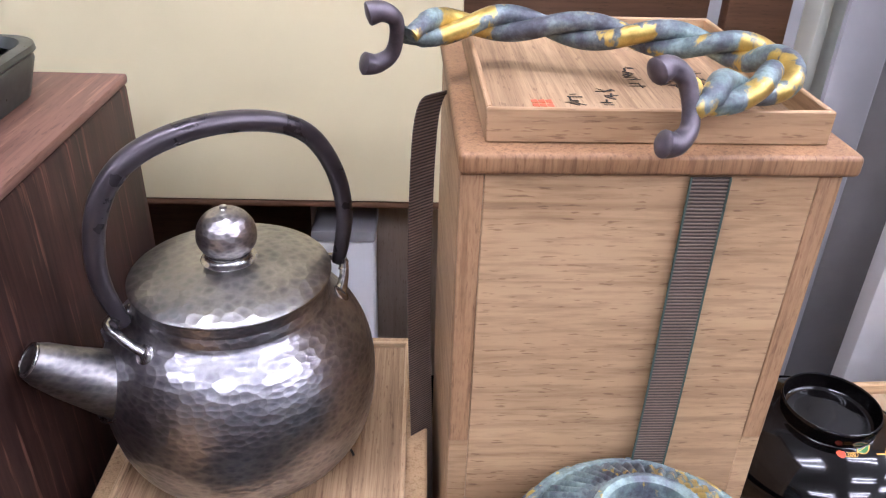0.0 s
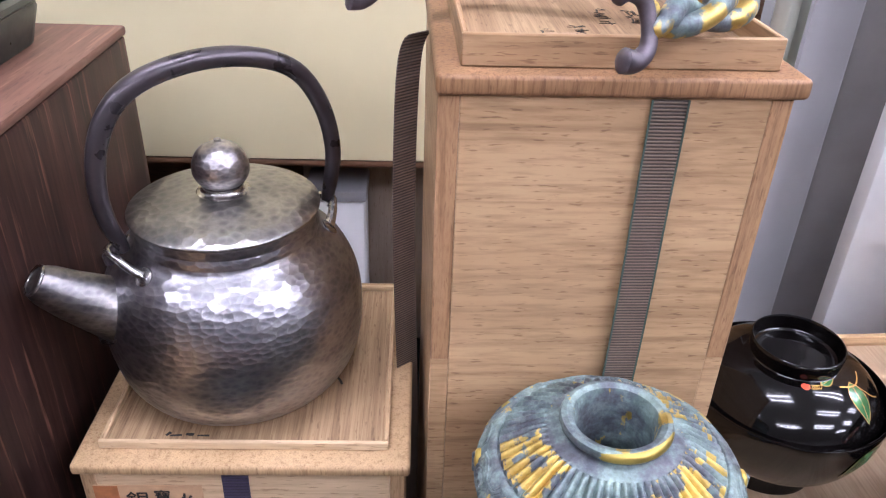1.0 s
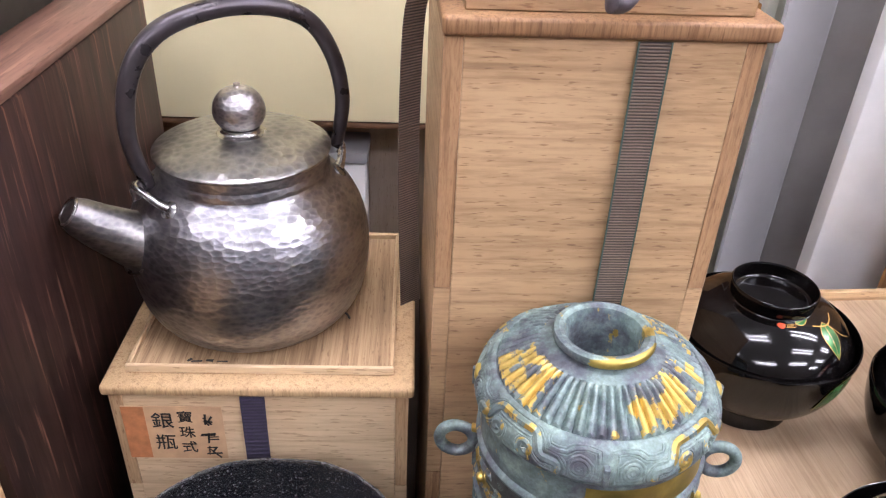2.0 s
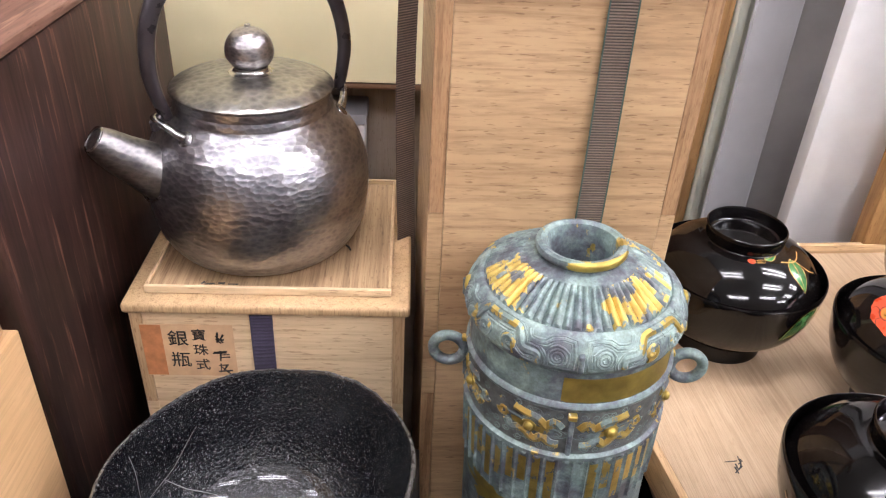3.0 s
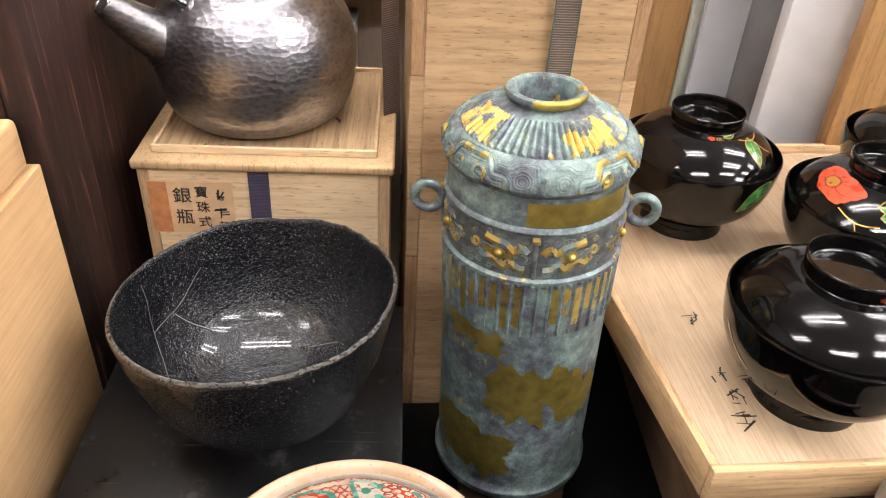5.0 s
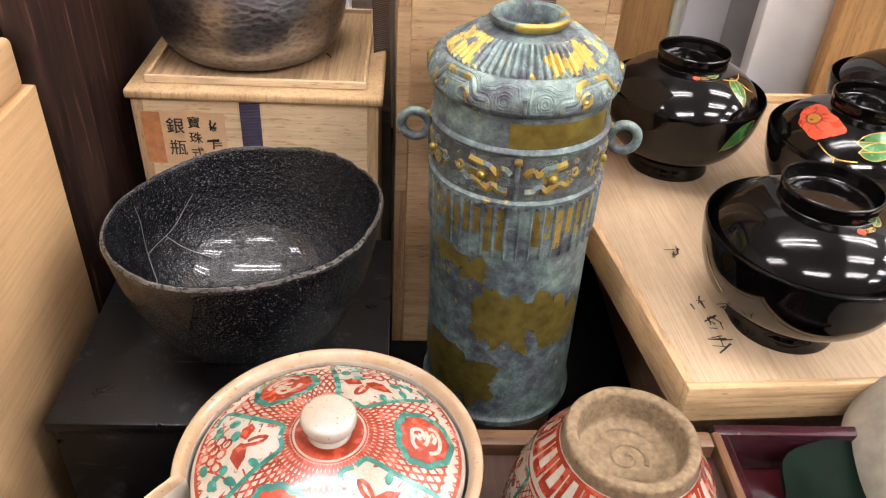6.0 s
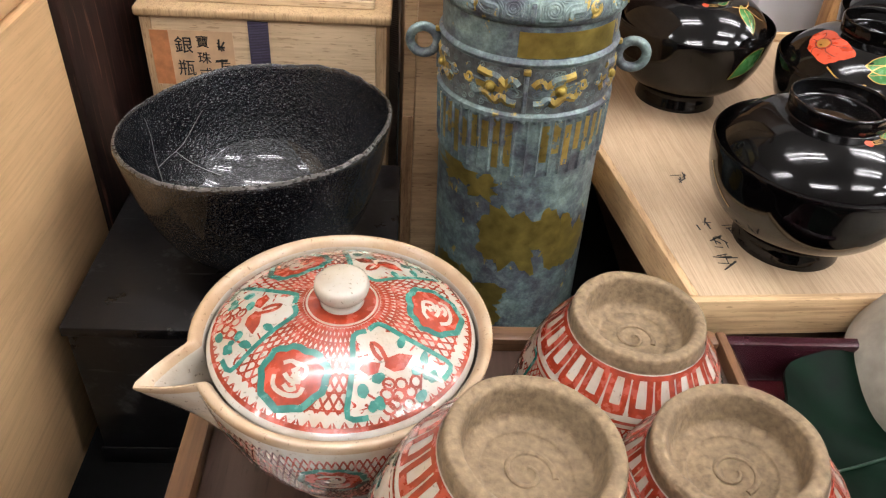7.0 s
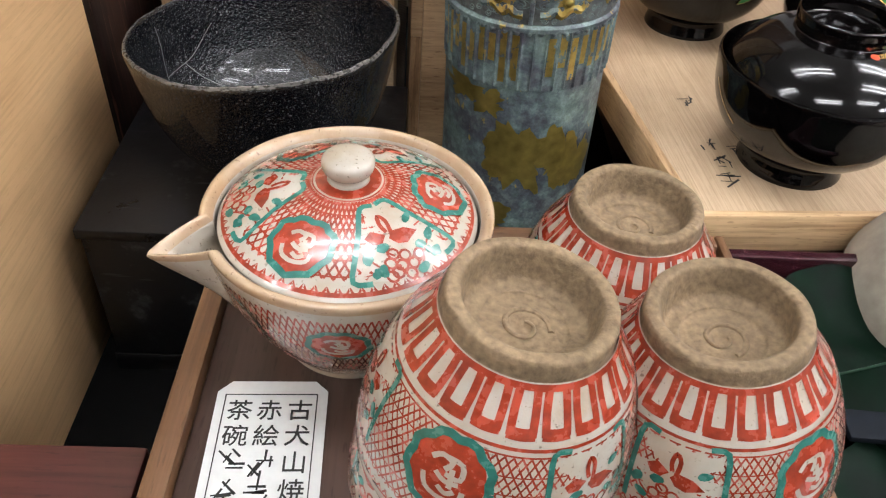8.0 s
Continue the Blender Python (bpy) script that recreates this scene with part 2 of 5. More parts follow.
cedar_y = timber("cedar_y", (0.56, 0.415, 0.27), (0.44, 0.305, 0.185), "y", 260, wave=0.6, big=0.15, stretch=80, lines=0.08, pores=0.15)
cedar_x = timber("cedar_x", (0.72, 0.50, 0.28), (0.55, 0.35, 0.17), "x", 60)
pine_y = timber("pine_y", (0.70, 0.45, 0.235), (0.57, 0.345, 0.165), "y", 70, rough=0.42, wave=0.3, big=0.3, lines=0.16, pores=0.15, stretch=30, fleck=0.28)
walnut_z = timber("walnut_z", (0.048, 0.020, 0.015), (0.007, 0.004, 0.004), "z", 60, rough=0.48, spec=0.25, pale=(0.19, 0.088, 0.06), wave=0.95, big=0.35, stretch=13, lines=0.85)
walnut_y = timber("walnut_y", (0.17, 0.085, 0.06), (0.06, 0.03, 0.022), "y", 60, rough=0.5, spec=0.25, wave=0.7, pale=(0.30, 0.17, 0.12))
tan_z = timber("tan_z", (0.48, 0.27, 0.11), (0.40, 0.21, 0.08), "z", 30)
plywood = timber("plywood", (0.50, 0.42, 0.34), (0.40, 0.32, 0.25), "z", 40, wave=0.3, lines=0.1, fleck=0.2)
brown_x = timber("brown_x", (0.16, 0.08, 0.04), (0.09, 0.045, 0.022), "x", 30)
tray_rim_wood = timber("tray_rim_wood", (0.17, 0.085, 0.04), (0.07, 0.035, 0.018), "y", 60, rough=0.4)
tray_floor_wood = timber("tray_floor_wood", (0.075, 0.045, 0.035), (0.045, 0.028, 0.022), "y", 40, rough=0.35)
red_board_wood = timber("red_board_wood", (0.075, 0.022, 0.019), (0.042, 0.013, 0.012), "x", 60, rough=0.3)
cloth_black = plain("cloth_black", (0.003, 0.003, 0.003), 0.9, var=0.3, scale=600, spec=0.06)
lacquer = plain("lacquer", (0.0025, 0.002, 0.002), 0.06, var=0.2, scale=40, relief=0.0, coat=0.0, spec=0.38)
silver = plain("silver", (0.42, 0.40, 0.39), 0.27, 1.0, var=0.2, scale=60)
dark_copper = plain("dark_copper", (0.06, 0.05, 0.055), 0.32, 0.6, var=0.25, scale=60)
clay = plain("clay", (0.215, 0.150, 0.088), 0.78, var=0.32, scale=420, relief=0.8, dist=0.0007, spec=0.25)
red_enamel = plain("red_enamel", (0.31, 0.038, 0.016), 0.25, var=0.35, scale=200, coat=0.4)
green_enamel = plain("green_enamel", (0.03, 0.165, 0.13), 0.25, var=0.3, scale=200, coat=0.4)
white_paint = plain("white_paint", (0.85, 0.845, 0.84), 0.5, var=0.04, scale=30)
grey_metal = plain("grey_metal", (0.37, 0.36, 0.365), 0.45, 0.0, var=0.08, scale=20)
# darker copy of the post's grey: shade on its turned-away face, as colour
grey_shaded = plain("grey_shaded", (0.28, 0.262, 0.255), 0.45, 0.0, var=0.1, scale=20)
pale_green = plain("pale_green", (0.70, 0.73, 0.63), 0.5, var=0.05, scale=30)
cream_panel = plain("cream_panel", (0.80, 0.70, 0.43), 0.55, var=0.03, scale=12)
green_cloth = plain("green_cloth", (0.0013, 0.0075, 0.0036), 0.5, var=0.5, scale=60, relief=0.5, spec=0.06)
red_lacquer = plain("red_lacquer", (0.05, 0.008, 0.010), 0.15, var=0.2, scale=40, relief=0.0, coat=0.4)
stone_white = plain("stone_white", (0.38, 0.33, 0.265), 0.4, var=0.2, scale=90)
paper_white = plain("paper_white", (0.66, 0.66, 0.64), 0.8, var=0.04, scale=200)
paper_old = plain("paper_old", (0.55, 0.35, 0.2), 0.8, var=0.12, scale=120)
ink = plain("ink", (0.012, 0.011, 0.010), 0.6, var=0.2, scale=200, relief=0.0)
seal_red = plain("seal_red", (0.55, 0.10, 0.04), 0.6, var=0.2, scale=300, relief=0.0)
pot_glaze = plain("pot_glaze", (0.022, 0.026, 0.022), 0.35, var=0.3, scale=100)
ceiling_white = plain("ceiling_white", (0.75, 0.75, 0.74), 0.8, var=0.03, scale=4)
wall_paint = plain("wall_paint", (0.32, 0.31, 0.30), 0.7, var=0.05, scale=4)
floor_vinyl = plain("floor_vinyl", (0.16, 0.145, 0.13), 0.4, var=0.1, scale=6)
tube_white, _nt, _p = nodes_of("tube_white")
_p.inputs["Emission Color"].default_value = (0.97, 0.97, 1.0, 1)
_p.inputs["Emission Strength"].default_value = TUBE_GLOW
panel_y = timber("panel_y", (0.44, 0.30, 0.17), (0.24, 0.145, 0.075), "y", 190, wave=0.9, big=0.15, stretch=40)
kiri_end = timber("kiri_end", (0.50, 0.34, 0.19), (0.36, 0.22, 0.115), "z", 200)
cedar_y2 = timber("cedar_y2", (0.66, 0.44, 0.24), (0.5, 0.30, 0.14), "y", 60)
# crate wood made dark brown, the shade under the tray included in it
crate_wood_shaded = timber("crate_wood_shaded", (0.20, 0.12, 0.075), (0.14, 0.08, 0.05), "y", 40)
tray_rim_x = timber("tray_rim_x", (0.17, 0.085, 0.04), (0.07, 0.035, 0.018), "x", 60, rough=0.4)
paper_orange = plain("paper_orange", (0.50, 0.19, 0.07), 0.8, var=0.25, scale=160, relief=0.0)
camellia_red = plain("camellia_red", (0.55, 0.062, 0.022), 0.3, var=0.25, scale=120, relief=0.0, coat=0.15)
leaf_green = plain("leaf_green", (0.045, 0.17, 0.045), 0.25, var=0.4, scale=90, relief=0.0, coat=0.5)
gold_line = plain("gold_line", (0.55, 0.30, 0.07), 0.35, 0.7, var=0.15, scale=120, relief=0.0)
red_rim = plain("red_rim", (0.035, 0.008, 0.012), 0.2, var=0.2, scale=60, relief=0.0, coat=0.4)
green_vein = plain("green_vein", (0.006, 0.03, 0.014), 0.4, var=0.3, scale=80)
slate_blue = plain("slate_blue", (0.008, 0.010, 0.014), 0.6, var=0.4, scale=80, spec=0.1)


def hammered(name, bright, dark, cell, amount, rough=0.24):
    """Beaten silver: shallow facets, tarnish in slow clouds, worn ridges paler and dents darkened as shade in the
    colour.
    """
    m, nt, p = nodes_of(name)
    v = coords(nt, (1, 1, 1.75))
    warp = nt.nodes.new("ShaderNodeTexNoise")
    warp.inputs["Scale"].default_value = 40
    nt.links.new(v, warp.inputs["Vector"])
    vm = nt.nodes.new("ShaderNodeMix")
    vm.data_type, vm.blend_type = "RGBA", "LINEAR_LIGHT"
    vm.inputs[0].default_value = 0.0016
    nt.links.new(v, vm.inputs[6])
    nt.links.new(warp.outputs["Color"], vm.inputs[7])
    vo = nt.nodes.new("ShaderNodeTexVoronoi")
    vo.feature = "SMOOTH_F1"
    vo.inputs["Scale"].default_value, vo.inputs["Smoothness"].default_value = cell, 0.06
    nt.links.new(vm.outputs[2], vo.inputs["Vector"])
    dish = nt.nodes.new("ShaderNodeMath")
    dish.operation = "POWER"
    dish.inputs[1].default_value = 1.7
    nt.links.new(vo.outputs["Distance"], dish.inputs[0])
    cloud = noise_tex(nt, v, 22, 4)
    fine = noise_tex(nt, v, 500, 3)
    base = ramp(nt, cloud, [(0.35, dark), (0.62, bright)])
    # light caught by the facets is painted in: pale worn ridges, dark dents
    base = mix(nt, 0.6, base, ramp(nt, vo.outputs["Distance"], [(0.15, (0.45, 0.45, 0.48)), (0.40, (0.75, 0.74, 0.75)), (0.58, (1, 0.97, 0.93))]), "MULTIPLY")
    base = mix(nt, 0.3, base, ramp(nt, fine, [(0.35, (0.6, 0.58, 0.57)), (0.6, (1, 1, 1))]), "MULTIPLY")
    nt.links.new(base, p.inputs["Base Color"])
    p.inputs["Metallic"].default_value = 1.0
    nt.links.new(ramp(nt, cloud, [(0.3, (rough + 0.1,) * 3), (0.7, (rough,) * 3)]), p.inputs["Roughness"])
    bump(nt, p, dish.outputs[0], amount, 0.0022)
    bump(nt, p, fine, 0.06, 0.0002)
    return m


silver_hammered = hammered("silver_hammered", (0.45, 0.445, 0.47), (0.22, 0.22, 0.245), 205, 0.18, 0.30)
silver_knob = hammered("silver_knob", (0.55, 0.53, 0.53), (0.34, 0.32, 0.33), 330, 0.12, 0.27)
silver_spout = hammered("silver_spout", (0.36, 0.345, 0.34), (0.15, 0.145, 0.15), 240, 0.10, 0.33)
silver_bright = hammered("silver_bright", (0.55, 0.54, 0.53), (0.30, 0.29, 0.29), 300, 0.08, 0.2)


def patina(name, gold=0.0, gold_scale=45.0, edge=0.5):
    """Old bronze: slate, verdigris and pale bloom in blotches, with remains of gilding."""
    m, nt, p = nodes_of(name)
    v = coords(nt, rand=False)
    big = noise_tex(nt, v, 38, 6, 0.65)
    mid = noise_tex(nt, v, 130, 5, 0.65)
    fine = noise_tex(nt, v, 600, 3)
    base = ramp(nt, big, [(0.40, (0.075, 0.075, 0.095)), (0.47, (0.10, 0.125, 0.15)), (0.53, (0.15, 0.22, 0.215)), (0.62, (0.27, 0.385, 0.34))])
    base = mix(nt, 0.4, base, ramp(nt, mid, [(0.38, (0.05, 0.047, 0.052)), (0.5, (0.145, 0.17, 0.18)), (0.64, (0.37, 0.46, 0.42))]))
    base = mix(nt, 0.5, base, ramp(nt, fine, [(0.35, (0.55, 0.52, 0.5)), (0.6, (1, 1, 1))]), "MULTIPLY")
    p.inputs["Roughness"].default_value = 0.5
    p.inputs["Metallic"].default_value = 0.25
    if gold:
        g = noise_tex(nt, coords(nt, (1, 1, 0.6)), gold_scale, 5, 0.6)
        mask = ramp(nt, g, [(1 - gold - 0.012, (0, 0, 0)), (1 - gold + 0.012, (1, 1, 1))])
        leafc = ramp(nt, mid, [(0.3, (0.36, 0.25, 0.06)), (0.6, (0.60, 0.43, 0.12))])
        base = mix(nt, mask, base, leafc)
        nt.links.new(ramp(nt, mask, [(0, (0.25,) * 3), (1, (0.8,) * 3)]), p.inputs["Metallic"])
        nt.links.new(ramp(nt, mask, [(0, (0.5,) * 3), (1, (0.36,) * 3)]), p.inputs["Roughness"])
    nt.links.new(base, p.inputs["Base Color"])
    bump(nt, p, mid, 0.25, 0.0008)
    bump(nt, p, fine, 0.2, 0.0003)
    return m


bronze_patina = patina("bronze_patina", 0.345, 75)
bronze_twist = patina("bronze_twist", 0.465, 34)
gold_worn = patina("gold_worn", 0.50, 110)
hook_bronze = plain("hook_bronze", (0.12, 0.10, 0.115), 0.42, 0.45, var=0.4, scale=140, relief=0.4)
gold_flute = patina("gold_flute", 0.60, 190)
gold_cone = patina("gold_cone", 0.515, 100)
gold_leaf = plain("gilding", (0.46, 0.345, 0.085), 0.42, 0.8, var=0.3, scale=110, relief=0.3)


def pitted_glaze(name):
    """Black tea-bowl glaze: pits, pale specks, dull worn floor, hair scratches."""
    m, nt, p = nodes_of(name)
    v = coords(nt)
    big = noise_tex(nt, v, 30, 5, 0.6)
    pit = noise_tex(nt, v, 560, 3, 0.6)
    speck = noise_tex(nt, v, 900, 2, 0.5)
    base = ramp(nt, big, [(0.35, (0.0025, 0.003, 0.0045)), (0.55, (0.006, 0.0063, 0.008)), (0.74, (0.022, 0.0215, 0.021))])
    base = mix(nt, ramp(nt, speck, [(0.635, (0, 0, 0)), (0.71, (0.42, 0.42, 0.42))]), base, (0.27, 0.265, 0.26))
    base = mix(nt, ramp(nt, noise_tex(nt, v, 75, 6, 0.7), [(0.60, (0, 0, 0)), (0.80, (0.25, 0.25, 0.25))]), base, (0.10, 0.097, 0.094))
    nt.links.new(base, p.inputs["Base Color"])
    nt.links.new(ramp(nt, big, [(0.3, (0.05,) * 3), (0.7, (0.16,) * 3)]), p.inputs["Roughness"])
    p.inputs["Specular IOR Level"].default_value = 0.5
    p.inputs["Coat Weight"].default_value = 0.5
    p.inputs["Coat Roughness"].default_value = 0.05
    bump(nt, p, pit, 0.75, 0.0014)
    bump(nt, p, noise_tex(nt, v, 120, 3), 0.4, 0.0012)
    return m


raku_glaze = pitted_glaze("raku_glaze")
raku_rim = plain("raku_rim", (0.075, 0.066, 0.058), 0.3, var=0.8, scale=420, relief=1.0, dist=0.0014)


def speckled(name, color, dots=0.7):
    """Cream stoneware glaze with iron specks and faint pinkish clouds."""
    m, nt, p = nodes_of(name)
    v = coords(nt, rand=True)
    cloud = noise_tex(nt, v, 45, 4)
    fine = noise_tex(nt, v, 520, 3, 0.6)
    base = ramp(nt, cloud, [(0.35, tuple(c * k for c, k in zip(color, (0.86, 0.77, 0.68)))), (0.6, color)])
    base = mix(nt, dots, base, ramp(nt, fine, [(0.635, (1, 1, 1)), (0.70, (0.25, 0.2, 0.17))]), "MULTIPLY")
    nt.links.new(base, p.inputs["Base Color"])
    p.inputs["Roughness"].default_value = 0.22
    p.inputs["Coat Weight"].default_value = 0.5
    p.inputs["Coat Roughness"].default_value = 0.06
    bump(nt, p, noise_tex(nt, v, 160, 4), 0.4, 0.001)
    return m


cream_glaze = speckled("cream_glaze", (0.455, 0.415, 0.355))


def woven(name, a, b, axis="Z", pitch=2600.0):
    """A ribbed ribbon: fine cross ribs in two shades."""
    m, nt, p = nodes_of(name)
    wv = nt.nodes.new("ShaderNodeTexWave")
    wv.wave_type, wv.bands_direction = "BANDS", axis
    wv.inputs["Scale"].default_value, wv.inputs["Distortion"].default_value = pitch / 6.2832, 0.4
    tc = nt.nodes.new("ShaderNodeTexCoord")
    nt.links.new(tc.outputs["Object"], wv.inputs["Vector"])
    base = ramp(nt, wv.outputs["Fac"], [(0.2, a), (0.75, b)])
    base = mix(nt, 0.6, base, ramp(nt, noise_tex(nt, coords(nt), 60, 4), [(0.3, (0.6, 0.6, 0.6)), (0.65, (1, 1, 1))]), "MULTIPLY")
    nt.links.new(base, p.inputs["Base Color"])
    p.inputs["Roughness"].default_value = 0.75
    bump(nt, p, wv.outputs["Fac"], 0.6, 0.0006)
    return m


ribbon_brown = woven("ribbon_brown", (0.05, 0.035, 0.028), (0.19, 0.135, 0.10), "Z", 1300)
ribbon_purple = woven("ribbon_purple", (0.016, 0.012, 0.026), (0.055, 0.04, 0.085), "Z", 1800)
ribbon_edge = plain("ribbon_edge", (0.05, 0.085, 0.065), 0.8, var=0.2, scale=400)
lid_edge_wood = timber("lid_edge_wood", (0.33, 0.18, 0.085), (0.16, 0.083, 0.04), "z", 170, lines=0.6, stretch=8)
lid_edge_pale = timber("lid_edge_pale", (0.54, 0.37, 0.20), (0.36, 0.225, 0.11), "z", 170, lines=0.5, stretch=8)
dark_bronze = plain("dark_bronze", (0.135, 0.145, 0.14), 0.45, 0.4, var=0.5, scale=220, relief=0.5)
rim_tan = speckled("rim_tan", (0.40, 0.29, 0.19), 0.5)


def scuffed(name, color, mark):
    """Dull black paint with rubbed grey smudges and hair scratches."""
    m, nt, p = nodes_of(name)
    v = coords(nt, rand=True)
    rub = noise_tex(nt, v, 34, 8, 0.7)
    hair = noise_tex(nt, coords(nt, (0.05, 1, 1), (0, 0, 0.5)), 420, 2, 0.5)
    base = mix(nt, ramp(nt, rub, [(0.575, (0, 0, 0)), (0.74, (0.6, 0.6, 0.6))]), color, mark)
    base = mix(nt, ramp(nt, hair, [(0.70, (0, 0, 0)), (0.76, (0.3, 0.3, 0.3))]), base, mark)
    nt.links.new(base, p.inputs["Base Color"])
    nt.links.new(ramp(nt, rub, [(0.35, (0.26,) * 3), (0.65, (0.5,) * 3)]), p.inputs["Roughness"])
    p.inputs["Specular IOR Level"].default_value = 0.3
    bump(nt, p, noise_tex(nt, v, 200, 3), 0.15, 0.0005)
    return m


black_box_paint = scuffed("black_box_paint", (0.0045, 0.0044, 0.005), (0.11, 0.11, 0.112))
hair_scratch = plain("hair_scratch", (0.07, 0.068, 0.066), 0.6, var=0.4, scale=300, relief=0.0)
knob_glaze = speckled("knob_glaze", (0.42, 0.38, 0.32), 0.8)
silver_lid = hammered("silver_lid", (0.45, 0.435, 0.41), (0.24, 0.235, 0.23), 205, 0.20, 0.28)

# ---------- the shop ----------
Z0 = -0.067          # the black cloth on the display shelf
CEIL = 2.1
setting("floor", block(-3, 6, -5, 1.45, -0.95, -0.85), floor_vinyl, "worn beige vinyl shop floor", "floor")
setting("ceiling", block(-3, 6, -5, 1.45, CEIL, CEIL + 0.1), ceiling_white, "white shop ceiling", "ceiling")
setting("wall_north", block(-3, 6, 1.35, 1.45, -0.85, CEIL), wall_paint, "pale painted shop wall", "wall")
setting("wall_south", block(-3, 6, -5.1, -5, -0.85, CEIL), wall_paint, "pale painted shop wall", "wall")
setting("wall_west", block(-3.1, -3, -5, 1.45, -0.85, CEIL), wall_paint, "pale painted shop wall", "wall")
setting("wall_east", block(6, 6.1, -5, 1.45, -0.85, CEIL), wall_paint, "pale painted shop wall", "wall")

lamp = thing("ceiling_light", "white fluorescent ceiling light with two bare tubes", "ceiling light", pose(-0.2, 0.1, CEIL), "rows of ceiling lights")
part("housing", block(-0.62, 0.62, -0.14, 0.14, -0.035, 0.0, 0.008), white_paint, lamp)
for sy in (-0.11, 0.11):
    part("tube", tube([(-0.59, sy, -0.055), (0.59, sy, -0.055)], 0.022, 8), tube_white, lamp, "glowing fluorescent tube")
for cx, cy in ((-0.2, -1.9), (1.75, 0.5), (1.75, -0.6), (1.75, -1.7), (3.7, 0.9), (3.7, -0.2), (3.7, -1.3), (3.7, -2.4), (-2.0, -0.9)):
    copy_thing(lamp, pose(cx, cy, CEIL))

shelf = thing("display_shelf", "black cloth-covered display shelf full of antiques", "shelf")
part("top", block(-1.4, 1.4, -0.5, 1.1, Z0 - 0.04, Z0, 0.004), cloth_black, shelf)
for sx in (-1.35, 1.35):
    part("side_panel", block(sx - 0.02, sx + 0.02, -0.45, 1.05, -0.85, Z0 - 0.04), brown_x, shelf)

# ---------- what stands behind and beside ----------
def simple(name, bm, material, label, category):
    return tagged(part(name, bm, material), label, category)


cabinet = thing("wooden_cabinet", "dark brown wooden cabinet behind the boxes", "cabinet")
part("body", block(-0.75, 0.27, 0.80, 1.1, Z0, 0.85, 0.004), brown_x, cabinet)
part("upper_board", block(0.272, 0.331, 0.760, 0.78, 0.0, 0.85, 0.002), brown_x, cabinet)
part("shelf_board", block(-0.75, 0.05, 0.621, 0.797, 0.1765, 0.1825, 0.002), brown_x, cabinet)
part("side_panel", block(0.03, 0.05, 0.62, 0.797, Z0, 0.169, 0.002), tan_z, cabinet)
simple("cream_board", block(-0.75, 0.024, 0.62, 0.64, 0.183, 0.72, 0.002), cream_panel, "large smooth cream-yellow board standing on the cabinet shelf", "board")
gbox = thing("grey_metal_box", "grey metal box with a lighter lid standing in the shade", "box")
part("body", block(-0.10, -0.047, 0.645, 0.695, Z0, 0.13, 0.004), white_paint, gbox)
part("lid", block(-0.102, -0.045, 0.643, 0.697, 0.13, 0.142, 0.003), grey_metal, gbox)
simple("plywood_sheet", block(-0.11, 0.028, 0.700, 0.712, Z0, 0.170, 0.001), plywood, "dull greyish plywood sheet standing in the shade", "board")
simple("wooden_board", block(0.17, 0.332, 0.72, 0.74, Z0, 0.275, 0.002), tan_z, "smooth tan wooden board standing upright beside the post", "board")
post = thing("metal_post", "scuffed grey painted metal post with a rounded corner", "post")
# the post's second face, with its shade put into a darker grey
part("flange", block(0.3790, 0.56, 0.684, 0.76, Z0, 0.9, 0.004, 3), grey_shaded, post)
track = thing("door_track", "pale green metal door track beside the grey post", "strip")
part("front_lip", block(0.3335, 0.3435, 0.712, 0.745, Z0, 0.9, 0.0015), pale_green, track)
part("back_lip", block(0.3455, 0.3625, 0.720, 0.745, Z0, 0.9, 0.0015), pale_green, track)
simple("white_panel", block(0.3786, 0.50, 0.583, 0.603, Z0, 0.6, 0.002), white_paint, "white painted upright panel with small scuffs", "panel")
simple("tan_panel", block(0.4275, 0.9, 0.529, 0.549, Z0, 0.5, 0.002), tan_z, "tan wooden panel standing behind the soup bowls", "panel")

dbox = thing("dark_wooden_box", "dark stained wooden box with worn, chipped edges", "box")
part("side_board", block(-0.201, -0.185, 0.226, 0.507, Z0, 0.318, 0.002), walnut_z, dbox)
part("front_board", block(-0.50, -0.2015, 0.2275, 0.242, Z0, 0.318, 0.002), walnut_z, dbox)
part("back_board", block(-0.50, -0.2015, 0.490, 0.5055, Z0, 0.318, 0.002), walnut_z, dbox)
part("side_board", block(-0.515, -0.5005, 0.226, 0.507, Z0, 0.318, 0.002), walnut_z, dbox)
part("top", block(-0.516, -0.184, 0.225, 0.508, 0.3185, 0.3245, 0.0018), walnut_y, dbox, "brown wooden top with pale worn edges")

pot = thing("flower_pot", "dark green glazed rectangular flower pot", "pot", pose(-0.328, 0.408, 0.3250, 0, 0, 1))


def rounded_rect(hx, hy, r, n=5):
    return [(sx * (hx - r) + r * math.cos(a), sy * (hy - r) + r * math.sin(a)) for sx, sy, a0 in ((1, 1, 0), (-1, 1, 90), (-1, -1, 180), (1, -1, 270)) for a in [radians(a0 + 90 * k / n) for k in range(n + 1)]]


def loft(levels, bm=None):
    """A body through stacked closed outlines (points, height)."""
    bm = bm or bmesh.new()
    rings = [[bm.verts.new((x, y, z)) for x, y in pts] for pts, z in levels]
    for a, b in zip(rings, rings[1:]):
        for k in range(len(a)):
            j = (k + 1) % len(a)
            bm.faces.new((a[k], a[j], b[j], b[k]))
    bm.faces.new(rings[0])
    bm.faces.new(rings[-1])
    return bm


